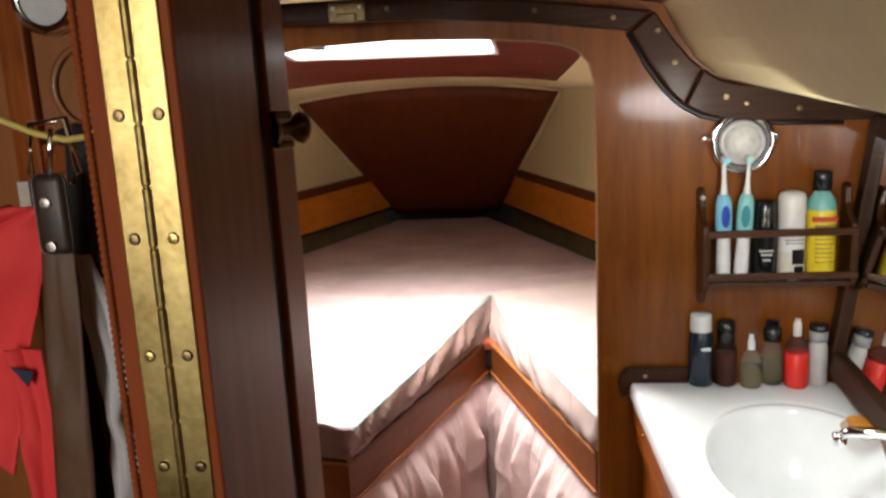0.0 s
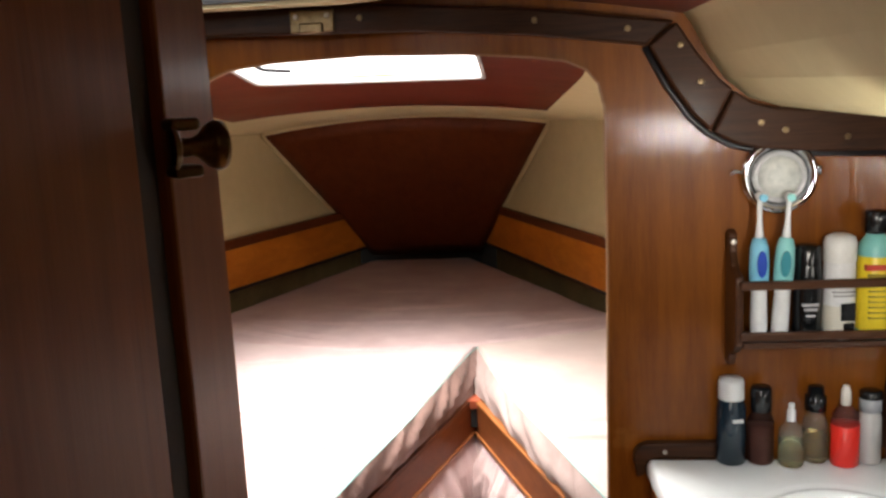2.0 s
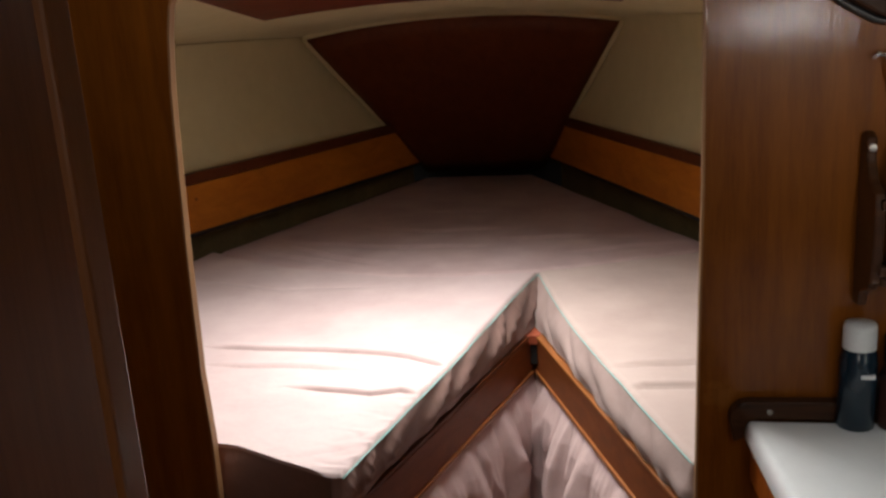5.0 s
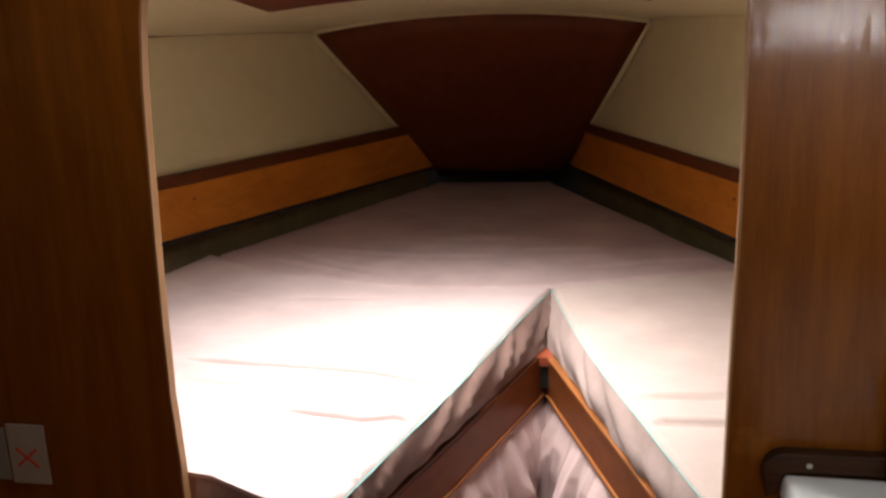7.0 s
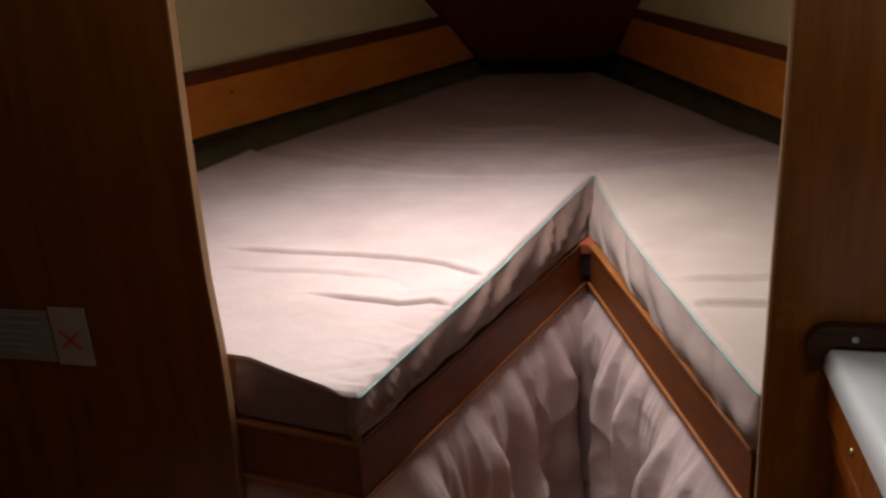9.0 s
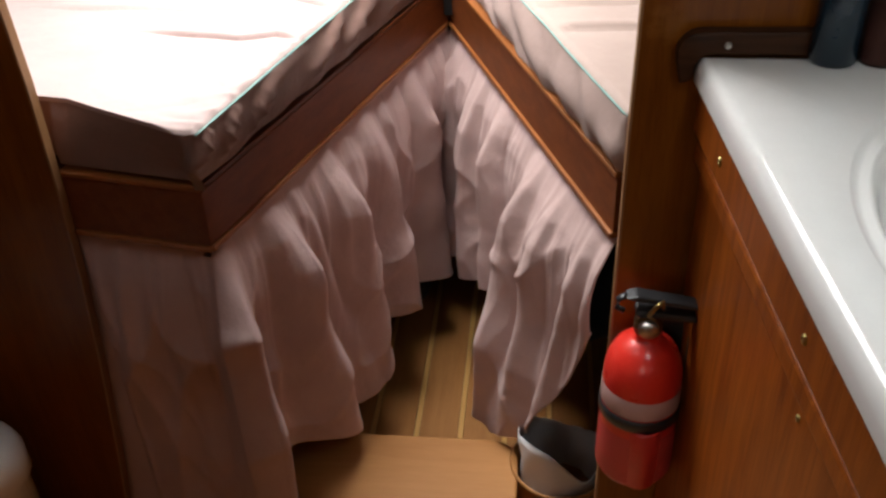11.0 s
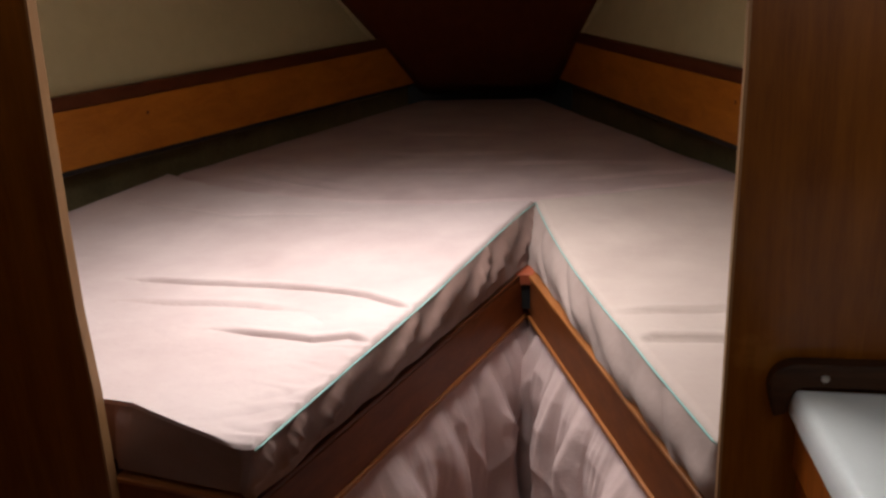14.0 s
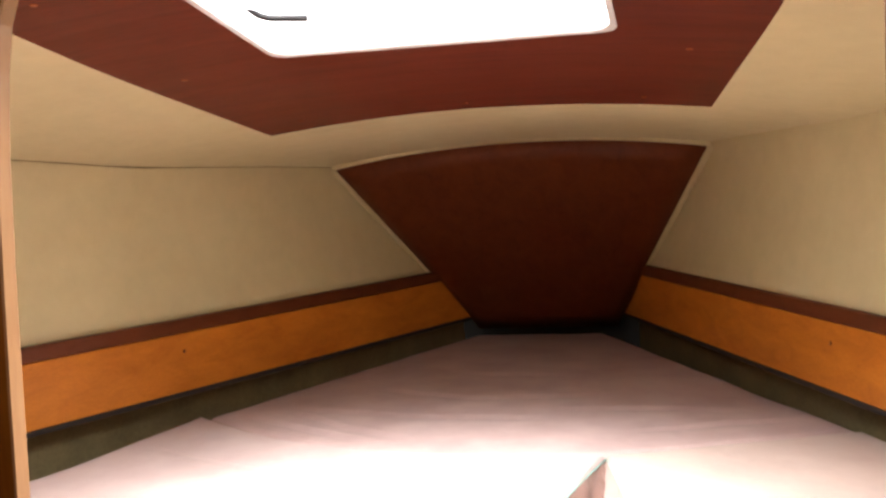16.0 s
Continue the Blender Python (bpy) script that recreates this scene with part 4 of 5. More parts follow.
for y, z in ((1.375, 0.744), (1.268, 0.762), (1.40, 0.60), (1.30, 0.52), (1.22, 0.66)):
    screw(fx(y) + (0.0105 if z > 0.771 else 0.0215), y, z, (-1, 0, 0), 0.0035, BRASS, cabinet)

fiddle = thing("counter_fiddle", "dark wood fiddle rail on the counter's end", "rail")
pts = [(0.50, 0.9), (0.378, 0.9), (0.372, 0.897), (0.3665, 0.888), (0.364, 0.872), (0.352, 0.868)] + [(0.372 - 0.026 * math.cos(radians(a)), 0.899 + 0.026 * math.sin(radians(a))) for a in range(-10, 91, 12)] + [(0.50, 0.9255)]
part("rail", prism([(x, B - 0.001, z) for x, z in pts], (0, -0.018, 0), 0.003), DARK_TRIM, fiddle)
screw(0.396, B - 0.0195, 0.911, (0, -1, 0), 0.004, STEEL, fiddle)

# mirror leaning with the hull side
mir = thing("wall_mirror", "large mirror in a dark wood frame above the counter", "mirror")
M0, M1 = Vector((0.735, 0, 0.925)), Vector((0.800, 0, 1.385))


def on_mirror(y, k, o=0.0):
    p = M0.lerp(M1, k)
    return (p.x - o, y, p.z)


def slab(y0, y1, k0, k1, o0, o1, bev=0.0):
    return prism([on_mirror(y0, k0, o0), on_mirror(y1, k0, o0), on_mirror(y1, k1, o0), on_mirror(y0, k1, o0)], (o0 - o1, 0, 0), bev)


part("glass", slab(0.86, 1.70, 0.09, 0.92, 0.0, 0.004), MIRROR, mir, "silvered glass")
for y0, y1, k0, k1 in ((1.703, 1.742, 0.0, 1.0), (0.82, 0.857, 0.0, 1.0), (0.8575, 1.7025, 0.0, 0.088), (0.8575, 1.7025, 0.922, 1.0)):
    part("frame_bar", slab(y0, y1, k0, k1, -0.006, 0.016, 0.003), DARK_TRIM, mir, "dark wood frame bar")
tagged(part("wall_side", prism([(0.738, 0.45, 0.0), (0.738, 0.45, 0.92), (0.815, 0.45, 1.45), (0.85, 0.45, 1.45), (0.85, 0.45, 0.0)], (0, B - 0.451, 0)), TEAK), "varnished veneer lining of the hull side", "wall", kind="structure")

# bottle rack
rack = thing("bottle_rack", "small dark wood rack fixed to the bulkhead", "rack")
side = [(B - 0.001, 1.055), (B - 0.001, 1.262), (B - 0.012, 1.268), (B - 0.028, 1.262), (B - 0.030, 1.235), (B - 0.045, 1.215), (B - 0.072, 1.205), (B - 0.076, 1.19), (B - 0.074, 1.10), (B - 0.06, 1.088), (B - 0.03, 1.075), (B - 0.022, 1.055)]
for x in (0.492, 0.741):
    part("side", prism([(x, y, z) for y, z in side], (0.012, 0, 0), 0.003), RACK_WOOD, rack, "shaped end bracket")
part("shelf", box(0.5045, 0.7405, B - 0.072, B - 0.001, 1.094, 1.104, 0.002), RACK_WOOD, rack)
for z in (1.116, 1.193):
    part("rail", box(0.497, 0.752, B - 0.086, B - 0.0765, z - 0.006, z + 0.007, 0.003), RACK_WOOD, rack, "narrow front rail")
screw(0.498, B - 0.031, 1.25, (0, -1, 0), 0.005, STEEL, rack)


def toothbrush(x, y, z, lean, turn, body, pad):
    t = thing("electric_toothbrush", "white electric toothbrush with a coloured grip, standing in the rack", "toothbrush", "toothbrushes")
    t.matrix_world = pose(x, y, z, 0, lean, turn)
    part("handle", lathe([(0, 0), (0.011, 0), (0.0125, 0.004), (0.0125, 0.03), (0.0115, 0.07), (0.013, 0.11), (0.012, 0.14), (0.008, 0.152), (0, 0.153)], 20), plain("white_plastic", (0.75, 0.77, 0.78), 0.3), t, smooth=True)
    part("grip", lathe([(0.0126, 0.085), (0.0142, 0.09), (0.0146, 0.115), (0.0134, 0.14), (0.0095, 0.1535), (0.006, 0.1545), (0.0, 0.1547)], 20), body, t, "coloured rubber grip", True)
    part("button", prism([(0.0075 * math.cos(a), -0.0125, 0.117 + 0.02 * math.sin(a)) for a in [2 * math.pi * i / 18 for i in range(18)]], (0, -0.004, 0), 0.001), pad, t, "darker oval button pad")
    part("neck", lathe([(0.0065, 0.155), (0.0055, 0.165), (0.004, 0.18), (0.0038, 0.205), (0.004, 0.212), (0, 0.213)], 14), bpy.data.materials["white_plastic"], t, smooth=True)
    head = part("brush_head", lathe([(0, -0.004), (0.0065, -0.004), (0.0075, 0.0), (0.0075, 0.006), (0.006, 0.012), (0, 0.012)], 16, Matrix.Translation((0, 0.0, 0.216)) @ pose(0, 0, 0, 90, 0, 0)), bpy.data.materials["white_plastic"], t, "round bristle head", True)
    part("bristles", lathe([(0, 0.0122), (0.0056, 0.0122), (0.0058, 0.020), (0, 0.0205)], 14, Matrix.Translation((0, 0.0, 0.216)) @ pose(0, 0, 0, 90, 0, 0)), body, head, "coloured bristle tuft")
    return t


toothbrush(0.531, B - 0.05, 1.1045, 0, 5, plain("blue_rubber", (0.22, 0.58, 0.78)), plain("deep_blue", (0.01, 0.06, 0.45)))
toothbrush(0.561, B - 0.05, 1.1045, 3.2, -6, plain("aqua_rubber", (0.28, 0.66, 0.66)), plain("teal_pad", (0.01, 0.22, 0.28)))


def bottle(name, label, x, y, z, turn, parts, group="toiletries", cat="bottle"):
    t = thing(name, label, cat, group)
    t.matrix_world = pose(x, y, z, 0, 0, turn)
    if z < 1.0:
        t.matrix_world = t.matrix_world @ Matrix.Diagonal((1, 1, 0.83, 1))
    for pn, profile, m, lab, kw in parts:
        bm = lathe(profile, 28)
        if kw:
            bmesh.ops.scale(bm, vec=(1, kw, 1), verts=bm.verts)
        part(pn, bm, m, t, lab, True)
    return t


def bars(t, m, rows, r, depth):
    """Plain bars that stand for small print on a front."""
    for x0, x1, z0, z1 in rows:
        part("print_bar", box(x0, x1, -r - 0.0012, -r * 0.55, z0, z1), m, t)


GREY = plain("grey_print", (0.3, 0.3, 0.3))
WHITE_P = plain("white_cap", (0.72, 0.72, 0.70), 0.35)
BLACK_P = plain("black_can", (0.005, 0.006, 0.007), 0.2)
SH = 1.1045
t = bottle("spray_can", "black deodorant can with faint silver print", 0.602, B - 0.045, SH, 0,
           [("body", [(0, 0), (0.019, 0), (0.0205, 0.003), (0.0205, 0.105), (0.019, 0.112)], BLACK_P, "", 0), ("cap", [(0.0195, 0.1125), (0.0195, 0.135), (0.016, 0.141), (0, 0.142)], BLACK_P, "glossy black cap", 0)])
bars(t, plain("silver_print", (0.45, 0.45, 0.47)), [(-0.012, 0.012, 0.052, 0.056), (-0.009, 0.010, 0.045, 0.049), (-0.006, 0.007, 0.036, 0.039)], 0.0205, 0.003)
t = bottle("deodorant_bottle", "white deodorant bottle with a black and cream label", 0.648, B - 0.046, SH, 0,
           [("body", [(0, 0), (0.021, 0), (0.023, 0.003), (0.023, 0.088), (0.0225, 0.112), (0.0215, 0.115)], plain("white_bottle", (0.74, 0.75, 0.76), 0.3), "", 0), ("cap", [(0.0235, 0.1155), (0.0235, 0.143), (0.021, 0.152), (0.014, 0.156), (0, 0.157)], WHITE_P, "domed white cap", 0),
            ("label_band", [(0.0233, 0.012), (0.0235, 0.013), (0.0235, 0.05), (0.0233, 0.051)], plain("pale_label", (0.62, 0.60, 0.52)), "pale printed label", 0)])
bars(t, BLACK_P, [(-0.004, 0.016, 0.03, 0.056), (0.0, 0.015, 0.012, 0.026)], 0.0236, 0.003)
bars(t, GREY, [(-0.016, 0.016, 0.072, 0.074), (-0.014, 0.015, 0.066, 0.068)], 0.0232, 0.003)
YEL = plain("yellow_label", (0.80, 0.62, 0.03), 0.35)
t = bottle("shampoo_bottle", "teal shampoo bottle with a yellow label and black cap", 0.698, B - 0.045, SH, 0,
           [("body", [(0, 0), (0.021, 0), (0.024, 0.004), (0.024, 0.125), (0.022, 0.140), (0.014, 0.152), (0.012, 0.155)], plain("teal_plastic", (0.20, 0.52, 0.50), 0.3), "", 0), ("label_band", [(0.0242, 0.012), (0.0246, 0.013), (0.0246, 0.122), (0.0242, 0.123)], YEL, "yellow wrap label", 0),
            ("cap", [(0.0125, 0.1555), (0.0155, 0.157), (0.0155, 0.187), (0.014, 0.189), (0, 0.189)], BLACK_P, "black screw cap", 0)])
bars(t, plain("red_print", (0.55, 0.05, 0.03)), [(-0.02, 0.02, 0.104, 0.112)], 0.0248, 0.002)
bars(t, plain("olive_print", (0.30, 0.24, 0.03)), [(-0.016, 0.016, 0.092, 0.098), (-0.015, 0.013, 0.072, 0.0735), (-0.015, 0.015, 0.064, 0.0655), (-0.015, 0.010, 0.056, 0.0575), (-0.015, 0.014, 0.048, 0.0495), (-0.015, 0.012, 0.04, 0.0415), (-0.015, 0.015, 0.032, 0.0335)], 0.0247, 0.002)

# bottles along the back of the counter
NAVY = plain("navy_plastic", (0.004, 0.015, 0.026), 0.22)
Y0 = B - 0.03
t = bottle("shower_gel_bottle", "dark navy bottle with a grey cap", 0.496, Y0, ZC + 0.001, 0,
           [("body", [(0, 0), (0.020, 0), (0.0225, 0.003), (0.0225, 0.105), (0.0195, 0.122), (0.0185, 0.125)], NAVY, "", 0), ("cap", [(0.0195, 0.1255), (0.0195, 0.158), (0.018, 0.164), (0, 0.165)], plain("grey_cap", (0.55, 0.56, 0.56), 0.35), "pale grey cap", 0)])
bars(t, plain("white_print", (0.6, 0.62, 0.62)), [(-0.002, 0.014, 0.086, 0.092)], 0.0225, 0.002)
t = bottle("lotion_bottle", "brown tinted lotion bottle with a black cap", 0.541, Y0, ZC + 0.001, 0,
           [("body", [(0, 0), (0.018, 0), (0.020, 0.003), (0.020, 0.082), (0.015, 0.095), (0.0125, 0.1)], glass("brown_tint", (0.36, 0.20, 0.17), 0.15), "", 0), ("filling", [(0, 0.002), (0.0175, 0.002), (0.0185, 0.005), (0.0185, 0.072), (0, 0.073)], plain("brown_lotion", (0.11, 0.055, 0.045), 0.4), "brown filling", 0),
            ("cap", [(0.015, 0.1005), (0.016, 0.102), (0.016, 0.143), (0.014, 0.147), (0, 0.147)], BLACK_P, "black cap", 0)])
GREEN_G, CLEAR = glass("green_tint", (0.80, 0.84, 0.60), 0.03), glass("clear_glass", (0.93, 0.94, 0.92), 0.03)


def scent(label, x, y, r, h, neck, liquid, capm, caph, capr, lab=""):
    return bottle("perfume_bottle", label, x, y, ZC + 0.001, 0,
                  [("body", [(0, 0), (r * 0.9, 0), (r, 0.004), (r, h * 0.6), (r * 0.86, h * 0.82), (neck, h * 0.97), (neck, h)], CLEAR, "", 0), ("filling", [(0, 0.003), (r * 0.82, 0.003), (r * 0.9, 0.006), (r * 0.9, h * 0.55), (0, h * 0.551)], liquid, lab or "tinted liquid", 0),
                   ("spray_cap", [(neck * 0.9, h + 0.0005), (capr, h + 0.001), (capr, h + caph * 0.6), (capr * 0.75, h + caph * 0.65), (capr * 0.7, h + caph), (0, h + caph)], capm, "", 0)])


scent("clear perfume bottle, half full of greenish liquid", 0.584, Y0 - 0.012, 0.0195, 0.085, 0.008, glass("green_liquid", (0.78, 0.80, 0.48), 0.02), plain("silver_cap", (0.6, 0.6, 0.6), 0.2), 0.034, 0.0065)
scent("olive tinted perfume bottle with a black cap", 0.624, Y0 + 0.004, 0.0195, 0.098, 0.010, glass("olive_liquid", (0.62, 0.58, 0.30), 0.02), BLACK_P, 0.046, 0.016)
t = bottle("body_spray", "red body spray with a clear shoulder and pale nozzle", 0.664, Y0 - 0.012, ZC + 0.001, 0,
           [("body", [(0, 0), (0.019, 0), (0.021, 0.003), (0.021, 0.078), (0.0205, 0.0785), (0, 0.079)], plain("bright_red", (0.70, 0.025, 0.015), 0.3), "", 0), ("shoulder", [(0.0205, 0.0795), (0.019, 0.098), (0.009, 0.112), (0.0075, 0.114)], glass("pink_tint", (0.75, 0.42, 0.38), 0.05), "clear tinted shoulder", 0),
            ("nozzle", [(0.007, 0.1145), (0.0075, 0.116), (0.0075, 0.142), (0.0055, 0.146), (0.005, 0.152), (0, 0.152)], plain("pale_nozzle", (0.62, 0.58, 0.52), 0.3), "pale spray nozzle", 0)])
t = bottle("lotion_tube", "cloudy white bottle with a grey and black cap", 0.703, Y0 - 0.004, ZC + 0.001, 0,
           [("body", [(0, 0), (0.015, 0), (0.017, 0.003), (0.017, 0.085), (0.014, 0.098)], plain("cloudy_white", (0.48, 0.47, 0.46), 0.3), "", 0), ("collar", [(0.014, 0.0985), (0.0165, 0.1), (0.0165, 0.122), (0.014, 0.124)], plain("steel_grey", (0.30, 0.31, 0.33), 0.3), "grey collar", 0), ("cap", [(0.0165, 0.1245), (0.0165, 0.136), (0.015, 0.138), (0, 0.138)], BLACK_P, "black cap", 0)])

# chrome suction holder
cup = thing("suction_holder", "round chrome suction holder with a frosted centre", "holder")
C0 = Matrix.Translation((0.568, B - 0.002, 1.345)) @ pose(0, 0, 0, 90, 0, 0)
part("ring", lathe([(0.044, 0.0), (0.056, 0.0), (0.0575, 0.006), (0.056, 0.014), (0.051, 0.018), (0.045, 0.015), (0.042, 0.008)], 48, C0), CHROME, cup, smooth=True)
part("back_plate", lathe([(0, 0.002), (0.0425, 0.002), (0.043, 0.006), (0.040, 0.0065), (0, 0.0065)], 40, C0), plain("dark_grey_rubber", (0.07, 0.07, 0.07), 0.5), cup)
part("inner_ring", lathe([(0.033, 0.007), (0.040, 0.007), (0.039, 0.017), (0.035, 0.019), (0.032, 0.016)], 40, C0), plain("brushed_alloy", (0.55, 0.56, 0.57), 0.25), cup, smooth=True)
part("centre", lathe([(0.0335, 0.007), (0.031, 0.017), (0.022, 0.023), (0.012, 0.0255), (0, 0.026)], 40, C0), stained("frosted_plastic", (0.50, 0.54, 0.52), (0.72, 0.74, 0.70), 0.2, 0, 90, 0.002), cup, "frosted faceted centre", True)
part("tab", tube([(0.512, B - 0.012, 1.352), (0.503, B - 0.014, 1.356), (0.497, B - 0.012, 1.350)], 0.003, 8), CHROME, cup, smooth=True)
part("tab", tube([(0.620, B - 0.012, 1.36), (0.627, B - 0.014, 1.356), (0.627, B - 0.012, 1.345)], 0.003, 8), CHROME, cup, smooth=True)

# fire extinguisher on its bracket
ext = thing("fire_extinguisher", "small red fire extinguisher in a black bracket", "fire extinguisher")
E0 = Matrix.Translation((0.342, B - 0.066, 0.348)) @ Matrix.Diagonal((1, 1, 0.93, 1))
part("cylinder", lathe([(0, 0.004), (0.03, 0.0), (0.045, 0.004), (0.048, 0.012), (0.048, 0.168), (0.0472, 0.184), (0.044, 0.201), (0.0375, 0.216), (0.028, 0.227), (0.018, 0.2325), (0.014, 0.235), (0.014, 0.244)], 40, E0), RED_PAINT, ext, smooth=True)
part("label_band", lathe([(0.0482, 0.132), (0.0486, 0.133), (0.0486, 0.162), (0.0482, 0.163)], 40, E0), plain("worn_white_label", (0.50, 0.32, 0.30), 0.45), ext, "worn white label band", True)
part("print_panel", lathe([(0.0487, 0.012), (0.0489, 0.013), (0.0489, 0.095), (0.0487, 0.096)], 40, E0), plain("dull_red_label", (0.50, 0.05, 0.045), 0.45), ext, "faded red instruction label", True)
part("strap", lathe([(0.0491, 0.112), (0.0505, 0.113), (0.0505, 0.130), (0.0491, 0.131)], 40, E0), BLACK, ext, "black rubber strap", True)
part("valve", lathe([(0.012, 0.2445), (0.017, 0.246), (0.017, 0.262), (0.012, 0.268), (0.011, 0.276), (0, 0.277)], 20, E0), BRASS_DARK, ext, "tarnished brass valve", True)
part("gauge", lathe([(0, 0.006), (0.010, 0.006), (0.012, 0.004), (0.012, -0.004), (0, -0.004)], 20, E0 @ pose(-0.002, -0.02, 0.262, 90, 0, 0)), STEEL, ext, "round pressure gauge", True)
part("lever", prism([(0.325, B - 0.077, 0.611), (0.400, B - 0.077, 0.603), (0.402, B - 0.077, 0.594), (0.325, B - 0.077, 0.601)], (0, 0.022, 0), 0.003), BLACK, ext, "black squeeze lever")
part("carry_handle", prism([(0.312, B - 0.076, 0.627), (0.325, B - 0.076, 0.631), (0.395, B - 0.076, 0.619), (0.397, B - 0.076, 0.613), (0.325, B - 0.076, 0.623)], (0, 0.020, 0), 0.002), BLACK, ext, "black carrying handle")
part("hook", tube([(0.315, B - 0.066, 0.627), (0.305, B - 0.066, 0.620), (0.304, B - 0.066, 0.608), (0.312, B - 0.066, 0.603)], 0.004, 8), BLACK, ext, smooth=True)
part("bracket_cheek", box(0.3925, 0.410, B - 0.062, B - 0.001, 0.365, 0.560, 0.003), BLACK, ext, "black bracket cheek")
part("bracket", box(0.362, 0.398, B - 0.03, B - 0.001, 0.355, 0.575, 0.004), BLACK, ext, "black wall bracket")
part("print_tag", lathe([(0.0492, 0.0), (0.0515, 0.001), (0.0525, 0.100), (0.0512, 0.104), (0.0492, 0.104)], 40, E0 @ Matrix.Diagonal((0.62, 1.02, 1, 1)) @ Matrix.Translation((0.006, -0.001, 0.008))), plain("red_tag", (0.58, 0.035, 0.03), 0.35), ext, "bright red tag", True)
part("latch", box(0.398, 0.412, B - 0.075, B - 0.045, 0.49, 0.515, 0.003), BLACK, ext, "bracket latch")
part("safety_pin", tube([(0.338, B - 0.086, 0.612), (0.346, B - 0.089, 0.628), (0.352, B - 0.088, 0.634), (0.354, B - 0.086, 0.622)], 0.003, 8), BRASS, ext, "bent safety pin", True)

# step, bin and planked sole
step = thing("step_board", "rounded wooden step in front of the berth", "step")
part("tread", prism([(x, y, 0.082) for x, y in rounded(-0.222, 0.188, 1.775, 1.950, 0.05, 10)], (0, 0, 0.018), 0.004), STEP_WOOD, step)
for x in (-0.16, 0.115):
    part("leg", box(x, x + 0.02, 1.815, 1.915, 0.0, 0.0815, 0.002), STEP_WOOD, step)
wbin = thing("waste_bin", "oval wicker bin with a white liner", "bin")
BN = Matrix.Translation((0.258, 1.905, 0.0))
part("basket", lathe([(0, 0.0), (0.072, 0.0), (0.080, 0.095), (0.084, 0.10), (0.080, 0.105), (0.076, 0.095), (0.068, 0.01), (0, 0.01)], 36, BN), STEP_WOOD, wbin, smooth=True)
def f(u, v):
    a = 2 * math.pi * u
    r = 0.062 + 0.008 * v + 0.006 * noise.noise((math.cos(a) * 3, math.sin(a) * 3, v * 3))
    return BN @ Vector((r * math.cos(a), r * math.sin(a), 0.03 + (0.10 + 0.06 * max(0, -math.cos(a - 0.5))) * v + 0.012 * v * math.sin(3 * a + 1)))
part("liner", sheet(f, 48, 10, 0.0015), cloth("white_liner", (0.55, 0.55, 0.57), (0.66, 0.66, 0.67)), wbin, "crumpled white liner", True)

toilet = thing("marine_toilet", "white marine toilet with a hand pump", "toilet")
T0 = Matrix.Translation((-0.66, 1.46, 0.0))
part("bowl", lathe([(0, 0.0), (0.11, 0.0), (0.12, 0.03), (0.10, 0.10), (0.15, 0.24), (0.185, 0.33), (0.19, 0.36), (0.175, 0.365), (0.15, 0.32), (0.10, 0.22), (0, 0.18)], 40, T0), WHITE, toilet, smooth=True)
part("seat", lathe([(0.12, 0.366), (0.195, 0.366), (0.20, 0.376), (0.19, 0.386), (0.125, 0.386), (0.118, 0.376)], 40, T0), WHITE, toilet, "white plastic seat", True)
pump = part("pump", lathe([(0, 0), (0.045, 0), (0.048, 0.01), (0.048, 0.30), (0.056, 0.31), (0.056, 0.35), (0.048, 0.372), (0.03, 0.38), (0, 0.382)], 32, pose(-0.545, 1.635, 0.0, 0, 0, 0)), WHITE, toilet, "white pump housing", True)
part("pump_label", box(-0.560, -0.530, 1.5765, 1.5795, 0.316, 0.344, 0.001), plain("blue_print", (0.12, 0.2, 0.36)), pump, "blue label plate")
part("pump_handle", tube([(-0.545, 1.635, 0.38), (-0.545, 1.635, 0.44), (-0.56, 1.635, 0.455), (-0.61, 1.635, 0.46)], 0.009, 10), BLACK, pump, "black pump handle", True)
part("hose", tube([(-0.60, 1.66, 0.05), (-0.66, 1.69, 0.20), (-0.70, 1.70, 0.36), (-0.68, 1.70, 0.46), (-0.64, 1.68, 0.50)], 0.016, 12), BLACK, toilet, "black hose", True)

plates = thing("instruction_plate", "two small pale printed plates, one with a red cross", "sign")
PALE = plain("pale_plate", (0.36, 0.34, 0.28), 0.5)
part("plate", box(-0.632, -0.575, B - 0.004, B - 0.0005, 0.812, 0.900, 0.001), PALE, plates)
part("plate", box(-0.75, -0.636, B - 0.003, B - 0.0005, 0.815, 0.893, 0.001), plain("grey_plate", (0.24, 0.25, 0.22), 0.5), plates)
RP = plain("red_cross_ink", (0.55, 0.06, 0.03), 0.5)
for a in (40, -40):
    bm = box(-0.021, 0.021, -0.0008, 0.0008, -0.0018, 0.0018)
    bmesh.ops.transform(bm, matrix=pose(-0.604, B - 0.005, 0.852, 0, a, 0), verts=bm.verts)
    part("cross_bar", bm, RP, plates, "red cross stroke")
for z in (0.884, 0.872, 0.858, 0.848, 0.838, 0.828):
    part("print_bar", box(-0.735, -0.65 - 0.02 * (z < 0.86), B - 0.004, B - 0.003, z, z + 0.004), GREY, plates)

